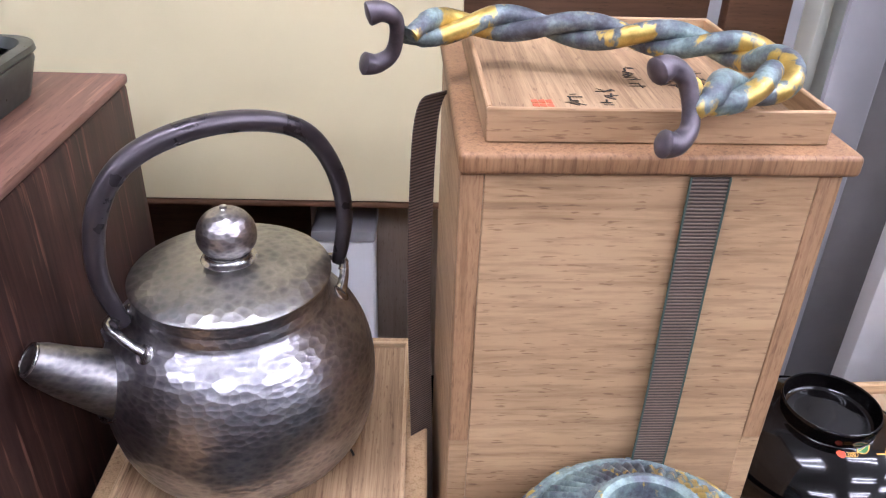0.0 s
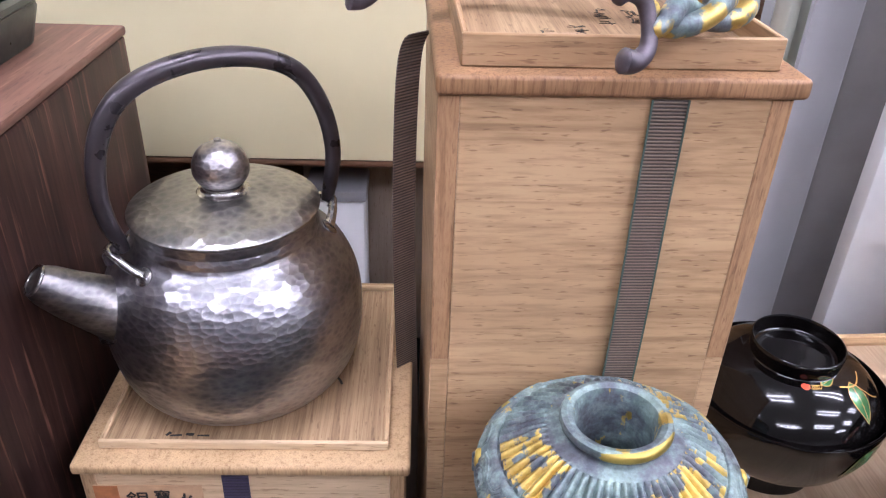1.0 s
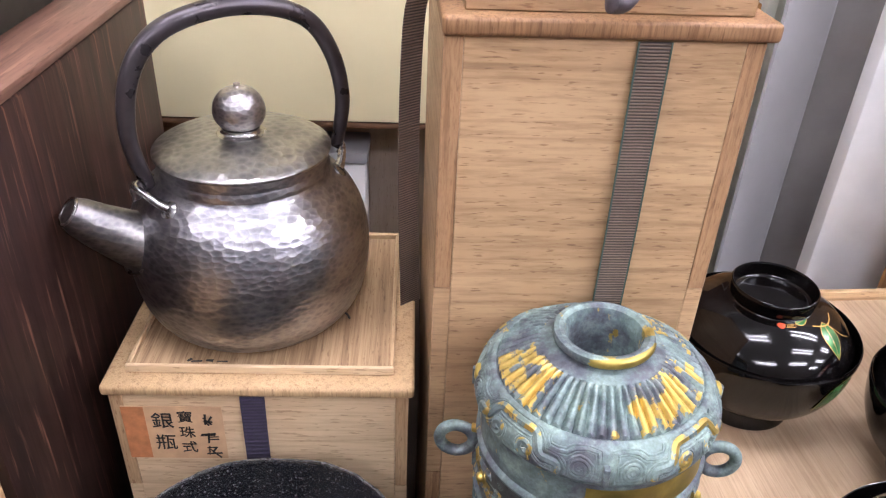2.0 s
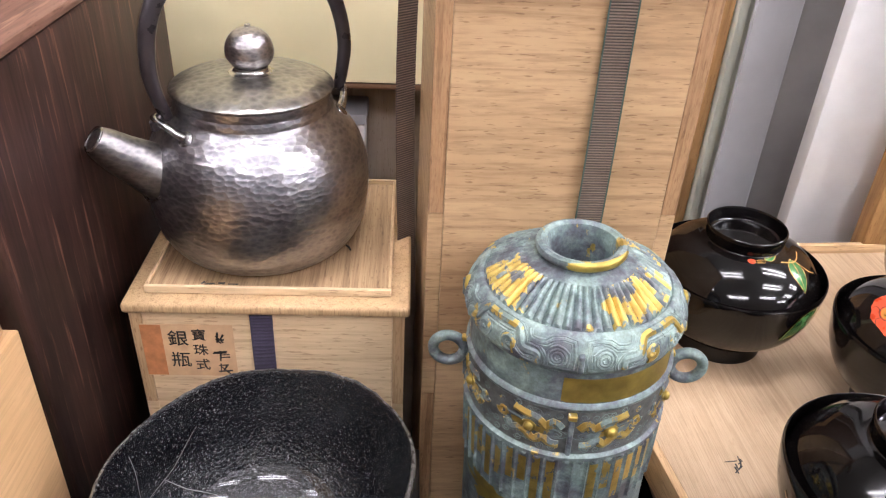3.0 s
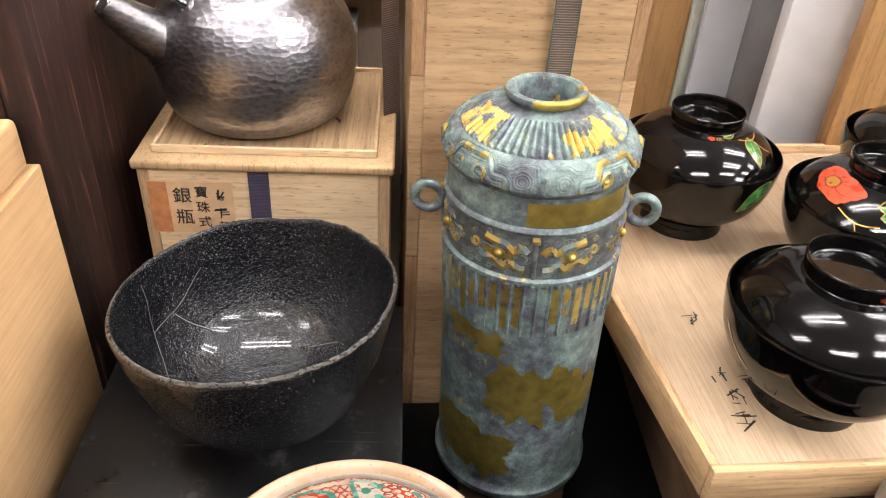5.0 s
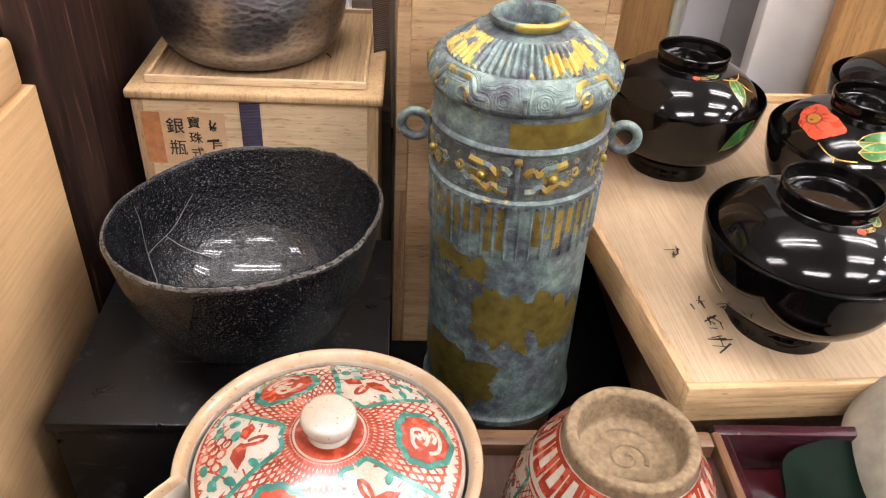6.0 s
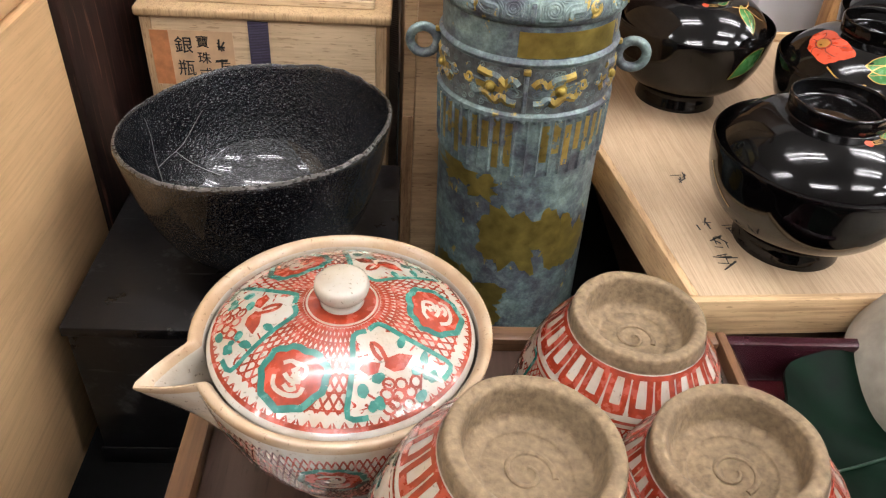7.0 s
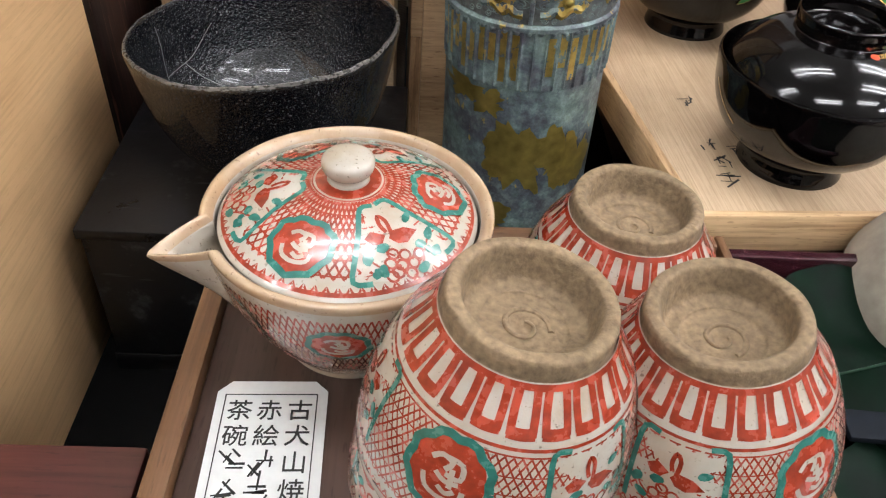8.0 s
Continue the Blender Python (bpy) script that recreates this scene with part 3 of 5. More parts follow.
part("bowl", loft([(rounded_rect(0.108, 0.068, 0.02), 0), (rounded_rect(0.113, 0.074, 0.022), 0.020), (rounded_rect(0.1125, 0.0735, 0.022), 0.0225), (rounded_rect(0.105, 0.066, 0.02), 0.0225), (rounded_rect(0.100, 0.062, 0.018), 0.008)]), pot_glaze, pot)
part("rim", loft([(rounded_rect(0.1130, 0.0740, 0.022), 0.0228), (rounded_rect(0.1145, 0.0755, 0.023), 0.0245), (rounded_rect(0.1140, 0.0750, 0.023), 0.0275), (rounded_rect(0.108, 0.069, 0.02), 0.0282), (rounded_rect(0.105, 0.066, 0.02), 0.0228)]), pot_glaze, pot)

section = [(0.3175, 0.6375), (0.3760, 0.6715), (0.3805, 0.6760), (0.3820, 0.6820), (0.3900, 0.710), (0.3560, 0.710), (0.3155, 0.6400)]
part("shaft", loft([(section, Z0), (section, 0.9)]), grey_metal, post)

pbox = thing("pale_wooden_box", "pale straight-grained wooden box with a fitted lid", "box")
part("side_board", block(-0.202, -0.190, -0.35, 0.226, Z0, 0.197, 0.0012), pine_y, pbox)
part("back_board", block(-0.49, -0.2022, 0.214, 0.2255, Z0, 0.197, 0.0012), pine_y, pbox)
part("front_board", block(-0.49, -0.2022, -0.3495, -0.338, Z0, 0.197, 0.0012), pine_y, pbox)
part("side_board", block(-0.502, -0.4902, -0.35, 0.226, Z0, 0.197, 0.0012), pine_y, pbox)
part("lid", block(-0.498, -0.194, -0.346, 0.222, 0.1972, 0.226, 0.0035, 3), pine_y, pbox)
rbox = thing("red_brown_box", "reddish brown wooden box with a chipped edge", "box")
part("body", block(-0.183, -0.084, -0.30, -0.061, Z0, 0.082, 0.0015), red_board_wood, rbox)
part("lid", block(-0.186, -0.081, -0.302, -0.058, 0.0822, 0.090, 0.0012), red_board_wood, rbox)

# ---------- wooden boxes ----------
def lift_lid_box(name, label, w, d, h, m, wood, wood_side, end, floor_wood, edge_wood, joint, board=0.0075, rim_in=0.0105, rim_h=0.0125, sink=0.009, cap=0.009, slide=0.0):
    """A storage box with finger joints at the corners and a lid with a raised, sunk panel."""
    box = thing(name, label, "box", m)
    part("front_board", block(joint, w - joint, 0, board, 0, h, 0.0003, 1), wood, box)
    part("back_board", block(joint, w - joint, d - board, d, 0, h, 0.0003, 1), wood, box)
    for x0 in (0, w - board):
        part("side_board", block(x0, x0 + board, board + 0.0003, d - board - 0.0003, 0, h, 0.0006, 1), wood_side, box)
    cuts = [0, 0.358 * h, 0.685 * h, h]
    for k in range(3):
        for x0 in (0.0, w - joint + 0.0002):
            part("finger_joint", block(x0, x0 + joint - 0.0002, -0.00015 if k != 1 else 0.0, board, cuts[k] + 0.0001, cuts[k + 1] - 0.0001, 0.0004, 1), end if k != 1 else wood, box)
    lid = part("lid", block(-0.003 + slide, w + 0.003 + slide, -0.003, d + 0.003, h + 0.0003, h + cap, 0.0022, 3), edge_wood, box)
    z0, z1 = h + cap + 0.0002, h + cap + rim_h
    t = 0.0025
    a, b, c, e = rim_in + slide, w - rim_in + slide, rim_in, d - rim_in
    part("panel", block(a + t, b - t, c + t, e - t, z0, z1 - sink, 0.0), floor_wood, lid)
    part("rim_front", block(a, b, c, c + t, z0, z1, 0.0006, 1), wood, lid)
    part("rim_back", block(a, b, e - t, e, z0, z1, 0.0006, 1), wood, lid)
    part("rim_side", block(a, a + t, c + t + 0.0001, e - t - 0.0001, z0, z1, 0.0006, 1), wood_side, lid)
    part("rim_side", block(b - t, b, c + t + 0.0001, e - t - 0.0001, z0, z1, 0.0006, 1), wood_side, lid)
    return box, lid, z1 - sink


tall_box, tall_lid, tz = lift_lid_box("tall_wooden_box", "tall pale paulownia wood storage box with a brown ribbon", 0.1445, 0.156, 0.4215, pose(0.0092, 0.3065, Z0, 0, 0, 1.5), paulownia_x, paulownia_y, paulownia_end, panel_y, lid_edge_wood, 0.009, rim_in=0.0072, rim_h=0.0135, sink=0.010, slide=0.0020)


def ribbon(path, width, across, thick=0.0006, bm=None):
    """A flat woven band along a path."""
    bm = bm or bmesh.new()
    path, across = [Vector(p) for p in path], Vector(across).normalized()
    rows = []
    for i, p in enumerate(path):
        t = (path[min(i + 1, len(path) - 1)] - path[max(i - 1, 0)]).normalized()
        n = t.cross(across).normalized() * thick / 2
        rows.append([bm.verts.new(p + across * sx * width / 2 + n * sn) for sx, sn in ((-1, -1), (1, -1), (1, 1), (-1, 1))])
    for a, b in zip(rows, rows[1:]):
        for k in range(4):
            bm.faces.new((a[k], a[(k + 1) % 4], b[(k + 1) % 4], b[k]))
    bm.faces.new(rows[0])
    bm.faces.new(rows[-1])
    return bm


H = 0.4215
front_band = [(0.0935, -0.0008, H - 0.0005), (0.0930, -0.0022, H - 0.05), (0.0925, -0.0040, H - 0.10), (0.0915, -0.0048, H - 0.15), (0.0898, -0.0034, H - 0.23), (0.0880, -0.0012, H - 0.36), (0.0875, -0.0008, 0.004)]
part("ribbon", ribbon(smooth_line(front_band, 4), 0.0152, (1, 0, 0)), ribbon_brown, tall_box, "ribbed brown woven ribbon with green edges")
part("ribbon", ribbon(smooth_line([(-0.0010, 0.088, H + 0.0015), (-0.0075, 0.086, H - 0.002), (-0.0110, 0.082, H - 0.02), (-0.0125, 0.074, H - 0.07), (-0.0122, 0.068, H - 0.12), (-0.0105, 0.066, H - 0.18), (-0.0088, 0.066, H - 0.25), (-0.0085, 0.072, H - 0.34), (-0.0085, 0.072, 0.002)], 5), 0.0150, (0.78, 0.62, 0)), ribbon_brown, tall_box, "ribbed brown woven ribbon that bulges loose")
for sx in (-1, 1):
    part("ribbon_edge", ribbon([(x + sx * 0.0075, y - 0.0004, z) for x, y, z in smooth_line(front_band, 4)], 0.0008, (1, 0, 0)), ribbon_edge, tall_box, "green ribbon edge")
rng = random.Random(4)
bars = []
for cx, cy, n in ((0.064, 0.042, 3), (0.049, 0.042, 2), (0.082, 0.066, 4), (0.097, 0.066, 4), (0.110, 0.068, 3)):
    for k in range(n):
        for q in range(4):
            bars.append((cx + rng.uniform(-0.0025, 0.0025), cy + k * 0.0075 + rng.uniform(-0.003, 0.003), rng.uniform(0.003, 0.0065), rng.uniform(0.0006, 0.0011), rng.choice((0, 8, 80, 95, 40, -35))))
part("brush_writing", flat_bars(bars, tz + 0.0002), ink, tall_lid, "black brush writing", smooth=False)
part("seal", flat_bars([(0.0325 + 0.0030 * i, 0.0385 + 0.0046 * j, 0.0026, 0.0040, 3) for i in range(3) for j in range(2)], tz + 0.0002), seal_red, tall_lid, "red ink seal", smooth=False)

kettle_box, kettle_lid, kz = lift_lid_box("kettle_box", "pale wooden storage box with a paper label and purple ribbon", 0.163, 0.163, 0.2255, pose(-0.1655, 0.2925, Z0), kiri_x, kiri_y, kiri_end, panel_y, lid_edge_pale, 0.0075, rim_in=0.0085, rim_h=0.0055, sink=0.0035, cap=0.0072)
part("ribbon", ribbon([(0.0775, -0.0006, 0.2250), (0.0775, -0.0012, 0.20), (0.0775, -0.0008, 0.16), (0.0775, -0.0008, 0.004)], 0.0135, (1, 0, 0)), ribbon_purple, kettle_box, "dark purple woven ribbon")
part("ink_mark", flat_bars([(0.045, 0.0165, 0.006, 0.0014, 5), (0.052, 0.0172, 0.004, 0.0022, -4), (0.059, 0.0165, 0.006, 0.0012, 0), (0.041, 0.0175, 0.003, 0.002, 50)], kz + 0.0002), ink, kettle_lid, "black brush marks", smooth=False)
part("crumb", tube([(0.1235, 0.0625, kz + 0.001), (0.1255, 0.0595, kz + 0.0012), (0.1265, 0.0570, kz + 0.001)], 0.0007, 6), ink, kettle_lid, "tiny dark splinter")
face = pose(0, -0.0002, 0, 90, 0, 0)
tag_paper = part("paper_label", block(0.0052, 0.0600, -0.0006, -0.0002, 0.1772, 0.2168, 0.0), paper_old, kettle_box, "aged orange paper label")
part("border", block(0.0052, 0.0175, -0.0008, -0.00065, 0.1776, 0.2164), paper_orange, tag_paper)
for i, ch in enumerate("銀瓶"):
    letters(ch, 0.0125, ink, tag_paper, pose(0.0205, -0.0009, 0.2020 - i * 0.0165, 90, 0, 0), "writing", "black brush writing")
for i, ch in enumerate("寶珠式"):
    letters(ch, 0.0092, ink, tag_paper, pose(0.0348, -0.0009, 0.2060 - i * 0.0115, 90, 0, 0), "writing", "black brush writing")
rng = random.Random(9)
bm = bmesh.new()
for k in range(3):
    for q in range(5):
        flat_bars([(rng.uniform(-0.002, 0.002), rng.uniform(-0.003, 0.003), rng.uniform(0.004, 0.009), rng.uniform(0.0008, 0.0014), rng.choice((5, 0, 85, 60, -50)))], 0, 0.0001, bm)
    bmesh.ops.translate(bm, verts=[v for v in bm.verts if not v.tag], vec=(0.0520, 0.2065 - k * 0.0115, 0))
    for v in bm.verts:
        v.tag = True
part("brush_bars", bm, ink, tag_paper, "black brush writing", smooth=False, m=pose(0, -0.0009, 0, 90, 0, 0))

black_box = thing("black_wooden_box", "black painted wooden box with scuffed edges", "box")
part("body", block(-0.174, 0.007, 0.1085, 0.284, Z0, 0.0465, 0.0012), black_box_paint, black_box)
part("lid", block(-0.176, 0.009, 0.1065, 0.286, 0.0467, 0.054, 0.0012), black_box_paint, black_box)
part("base_strip", block(-0.1755, 0.0085, 0.1068, 0.1083, Z0, Z0 + 0.015, 0.0005), black_box_paint, black_box)

# ---------- silver kettle ----------
kettle = thing("silver_kettle", "hammered silver kettle with a dark arched handle and domed lid", "kettle", pose(-0.0960, 0.366, kz + Z0 + 0.0003, 0, 0, 212))
part("body", lathe([(0, 0), (0.034, 0.0), (0.048, 0.0012), (0.0570, 0.0065), (0.0638, 0.0175), (0.0672, 0.032), (0.0682, 0.045), (0.0673, 0.058), (0.0638, 0.0705), (0.0577, 0.0815), (0.0508, 0.0880), (0.0474, 0.0920), (0.0460, 0.0975), (0.0462, 0.1035), (0.0440, 0.1035), (0.0440, 0.090), (0, 0.090)], 128, n=5), silver_hammered, kettle)
lid = part("lid", lathe([(0.0440, 0.1038), (0.0470, 0.1038), (0.0479, 0.1050), (0.0472, 0.1062), (0.042, 0.1085), (0.033, 0.1110), (0.021, 0.1126), (0.0140, 0.1132), (0, 0.1132)], 96, n=4), silver_lid, kettle)
part("collar", lathe([(0, 0.1106), (0.0139, 0.1106), (0.0145, 0.1119), (0.0134, 0.1132), (0.0110, 0.1140), (0.0097, 0.1156), (0.0089, 0.1169), (0, 0.1169)], 48, n=3), silver_bright, lid)
knob = part("knob", lathe([(0, 0.1164), (0.0089, 0.1168), (0.0128, 0.1204), (0.0141, 0.1249), (0.0130, 0.1309), (0.0097, 0.1356), (0.0053, 0.1382), (0.0019, 0.1392), (0.0017, 0.1406), (0, 0.1410)], 48, n=4), silver_knob, lid)
spout_path = [(0.052, 0, 0.056), (0.060, 0, 0.0610), (0.070, 0, 0.0690), (0.080, 0, 0.0770), (0.0885, 0, 0.0850), (0.0925, 0, 0.0888)]
sb = tube(spout_path, lambda t: 0.0195 - 0.0115 * t ** 0.85, 32)
bmesh.ops.delete(sb, geom=[v for v in sb.verts if len(v.link_faces) == 32 and v.co.x > 0.08], context="VERTS")
inner = tube([(0.0926, 0, 0.0889), (0.0885, 0, 0.0850), (0.075, 0, 0.0735)], lambda t: 0.0066 + 0.002 * t, 32, bm=sb)
part("spout", sb, silver_spout, kettle)
part("spout_lip", tube([Vector((0.0926, 0, 0.0889)) + 0.0073 * (math.cos(a) * Vector((0, 1, 0)) + math.sin(a) * Vector((-0.63, 0, 0.776))) for a in [2 * math.pi * k / 32 for k in range(32)]], 0.0009, 8, closed=True), silver_bright, kettle)
part("spout_collar", tube([Vector((0.0600, 0, 0.0610)) + 0.0180 * (math.cos(a) * Vector((0, 1, 0)) + math.sin(a) * Vector((-0.63, 0, 0.776))) for a in [2 * math.pi * k / 40 for k in range(40)]], 0.0007, 8, closed=True), silver_bright, kettle)
handle_line = smooth_line([(0.0520, 0, 0.0935), (0.0540, 0, 0.1010), (0.0568, 0, 0.1120), (0.0578, 0, 0.1265), (0.0550, 0, 0.1450), (0.0478, 0, 0.1607), (0.0360, 0, 0.1720), (0.0176, 0, 0.1784), (-0.0046, 0, 0.1802), (-0.0277, 0, 0.1762), (-0.0451, 0, 0.1662), (-0.0567, 0, 0.1462), (-0.0613, 0, 0.1232), (-0.0592, 0, 0.1050), (-0.0565, 0, 0.0945)], 6)
part("handle", tube(handle_line, lambda t: 0.0036 + 0.0019 * math.sin(math.pi * t) ** 0.7, 20, flat=0.9), dark_copper, kettle, "dark patinated hollow metal handle")
for sx in (1, -1):
    lug = smooth_line([(0.0478 * sx, -0.0185, 0.0872), (0.0515 * sx, -0.0145, 0.0890), (0.0560 * sx, -0.0080, 0.0925), (0.0590 * sx, 0.0, 0.0945), (0.0560 * sx, 0.0080, 0.0925), (0.0515 * sx, 0.0145, 0.0890), (0.0478 * sx, 0.0185, 0.0872)], 6)
    part("lug", tube(lug, lambda t: 0.0022 + 0.0013 * abs(2 * t - 1) ** 2, 14, flat=0.8), silver_bright, kettle, "silver loop that holds the handle")
    part("hinge", tube([(0.0590 * sx - 0.004 * sx, 0, 0.0955), (0.0600 * sx, 0, 0.0915), (0.0590 * sx, 0, 0.0880)], 0.0026, 12), dark_copper, kettle, "dark hooked end of the handle")
    for sy in (-1, 1):
        part("rivet_plate", lathe([(0, 0.0022), (0.0034, 0.0020), (0.0052, 0.0008), (0.0056, -0.002), (0, -0.002)], 20), silver_bright, kettle, m=Matrix.Translation((0.0484 * sx, 0.0188 * sy, 0.0862)) @ Vector((0.0484 * sx, 0.0188 * sy, 0.042)).to_track_quat("Z", "Y").to_matrix().to_4x4())

# ---------- bronze vase ----------
vase = thing("bronze_vase", "patinated bronze bottle vase with worn gilding and ring handles", "vase", pose(0.0905, 0.246, -0.042, 0, -1.3, -7))
FL, FC = 46, 60


def vase_relief(a, r, z):
    if 0.149 < z < 0.1865 and r > 0.05:
        r += 0.0013 * max(0.0, 1 - 2.3 * abs(math.sin(a * FL / 2)))
    elif z > 0.2636 and 0.0285 < r < 0.0466:
        z += 0.0026 * (abs(math.sin(a * FC / 2)) - 0.45)
    return r, z


prof = [(0, 0), (0.0545, 0), (0.0556, 0.0010), (0.0556, 0.0055), (0.0545, 0.0068), (0.0535, 0.008)]
prof += [(0.0530, 0.012 + 0.1355 * k / 10) for k in range(11)]
prof += [(0.0531, 0.1485), (0.0533, 0.1495)] + [(0.0533 + 0.0006 * k / 8, 0.150 + 0.0355 * k / 8) for k in range(9)]
prof += [(0.0540, 0.1870), (0.0552, 0.1878), (0.0553, 0.1900), (0.0541, 0.1908), (0.0535, 0.1915), (0.0535, 0.2200), (0.0545, 0.2208), (0.0550, 0.2225), (0.0542, 0.2240), (0.0530, 0.2250), (0.0530, 0.2440), (0.0545, 0.2446), (0.0556, 0.2456), (0.0563, 0.2475), (0.0567, 0.2500), (0.0563, 0.2530), (0.0548, 0.2570), (0.0522, 0.2607), (0.0500, 0.2630), (0.0488, 0.2639), (0.0478, 0.2639), (0.0470, 0.2632)]
prof += [(0.0464 - 0.0185 * k / 8, 0.2638 + 0.0120 * k / 8) for k in range(9)]
prof += [(0.0268, 0.2762), (0.0230, 0.2772), (0.0205, 0.2782), (0.0203, 0.2795), (0.0212, 0.2793), (0.0225, 0.2803), (0.0230, 0.2820), (0.0223, 0.2838), (0.0202, 0.2844), (0.0178, 0.2834), (0.0167, 0.2808), (0.0162, 0.275), (0.0162, 0.20), (0, 0.20)]
part("body", lathe(prof, 736, vase_relief), bronze_patina, vase)
top_skin = Skin([(0.0497, 0.2632), (0.0522, 0.2607), (0.0548, 0.2570), (0.0563, 0.2530), (0.0567, 0.2500), (0.0563, 0.2475)], 4)
mid_skin = Skin([(0.0535, 0.2205), (0.0535, 0.1910)], 6)
low_skin = Skin([(0.0530, 0.1475), (0.0530, 0.010)], 12)
gold_skin = Skin([(0.0530, 0.2435), (0.0530, 0.2255)], 6)
flute_skin = Skin([(0.0539, 0.1865), (0.0533, 0.1500)], 6)


def raised(bm, sk, th, s, pts, r, n=4, off=0.0):
    dense = smooth_line([(x, y, 0) for x, y in pts], n) if n > 1 else [Vector((x, y, 0)) for x, y in pts]
    tube([sk.point(*sk.shift(th, s, p.x, p.y), off - r * 0.80) for p in dense], r * 1.5, 8, bm=bm)


def coil(cx, cy, r, turns, flip=1, start=0.0):
    return [(cx + flip * r * (1 - 0.75 * k / 14) * math.cos(start + turns * 2 * math.pi * k / 14), cy + r * (1 - 0.75 * k / 14) * math.sin(start + turns * 2 * math.pi * k / 14)) for k in range(15)]


FRONT = radians(-90)
part("relief_ground", lathe([(0.0530, 0.1920), (0.0537, 0.1922), (0.0537, 0.2196), (0.0530, 0.2198)], 96), dark_bronze, vase, "dark bronze ground of the raised band")
fine, gilt = bmesh.new(), bmesh.new()
L = top_skin.length
for quarter in range(4):
    base = FRONT + quarter * math.pi / 2
    for flip in (1, -1):
        def X(pts):
            return [(x * flip, y) for x, y in pts]
        g = gilt
        def echo(pts, gaps, r, n):
            for gap in gaps:
                out = []
                for i, (x, y) in enumerate(pts):
                    x0, y0 = pts[max(i - 1, 0)]
                    x1, y1 = pts[min(i + 1, len(pts) - 1)]
                    d = math.hypot(x1 - x0, y1 - y0)
                    out.append((x - gap * (y1 - y0) / d, y + gap * (x1 - x0) / d))
                raised(fine, top_skin, base, L * 0.5, X(out), r, n)
        hook = [(0.0420, -0.0062), (0.0320, -0.0062), (0.0300, -0.0040), (0.0292, 0.0010), (0.0270, 0.0030), (0.0215, 0.0032), (0.0205, 0.0050), (0.0210, 0.0075)]
        raised(g, top_skin, base, L * 0.5, X(hook), 0.0016, 2)
        echo(hook, (-0.0034, -0.0048, 0.0034, 0.0048), 0.0005, 2)
        curl = coil(0.0355, 0.0030, 0.0042, 1.3, -1, 1.0)
        raised(g, top_skin, base, L * 0.5, X(curl), 0.0013, 2)
        raised(fine, top_skin, base, L * 0.5, X([(0.0355 + (x - 0.0355) * 1.6, 0.0030 + (y - 0.0030) * 1.5) for x, y in curl[:9]]), 0.0005, 2)
        for k, tr in ((1.0, 2.6), (0.72, 2.2)):
            raised(fine, top_skin, base, L * 0.5, X(coil(0.0110, 0.0025, 0.0062 * k, tr, 1, 2.4 * k)), 0.00055, 2)
        step = [(0.0035, 0.0085), (0.0035, -0.0055), (0.0130, -0.0055), (0.0165, -0.0030), (0.0240, -0.0030), (0.0250, -0.0075)]
        raised(fine, top_skin, base, L * 0.5, X(step), 0.0009, 2)
        echo(step, (0.0016, -0.0016), 0.00045, 2)
        for q in range(3):
            raised(fine, top_skin, base, L * 0.5, X([(0.0045, 0.0082 + 0.0011 * q), (0.0410, 0.0082 + 0.0011 * q)]), 0.0004, 4)
        # creatures on the middle band
        raised(gilt, mid_skin, base, 0.0145, X([(0.0050, 0.0085), (0.010, 0.0080), (0.0135, 0.0050), (0.0175, 0.0085), (0.0235, 0.0040), (0.0300, 0.0060), (0.0330, 0.0020)]), 0.0022, 3)
        raised(gilt, mid_skin, base, 0.0145, X([(0.0045, -0.0025), (0.0085, -0.0060), (0.0115, -0.0015), (0.0165, -0.0060), (0.0230, -0.0070), (0.0290, -0.0085)]), 0.0022, 3)
        lobes = []
        for q in range(48):
            an = 2 * math.pi * q / 48
            rr = 0.0058 + 0.0030 * math.cos(4 * an + 0.7) + 0.0010 * math.sin(3 * an)
            lobes.append((0.0205 + 1.5 * rr * math.cos(an), 0.85 * rr * math.sin(an)))
        blob(gilt, mid_skin, base, 0.0145, X(lobes)[::flip], 0.0008, 4)
        raised(fine, mid_skin, base, 0.0145, X([(0.0205 + (x - 0.0205) * 1.22, y * 1.25) for x, y in lobes + lobes[:1]]), 0.0005, 1)
        raised(fine, mid_skin, base, 0.0145, X([(0.0205 + (x - 0.0205) * 1.42, y * 1.5) for x, y in lobes + lobes[:1]]), 0.00045, 1)
        raised(gilt, mid_skin, base, 0.0145, X(coil(0.0355, -0.002, 0.0035, 1.2)), 0.0010, 2)
        for cx, cy in ((0.0070, 0.0030), (0.0205, 0.0085), (0.0265, 0.0010), (0.0120, -0.0100), (0.0210, -0.0105), (0.0330, 0.0090), (0.0080, 0.0110), (0.0360, -0.0090), (0.0140, 0.0115), (0.0260, 0.0110), (0.0060, -0.0105), (0.0165, -0.0105), (0.0270, -0.0120), (0.0395, 0.0060), (0.0385, 0.0110)):
            raised(fine, mid_skin, base, 0.0145, X(coil(cx, cy, 0.0022, 1.5)), 0.00045, 2)
tagged(part("scrollwork", fine, bronze_patina, vase, "fine raised scrollwork"), kind="stuff")
tagged(part("gilded_scrollwork", gilt, gold_worn, vase, "raised scrollwork with worn gilding"), kind="stuff")
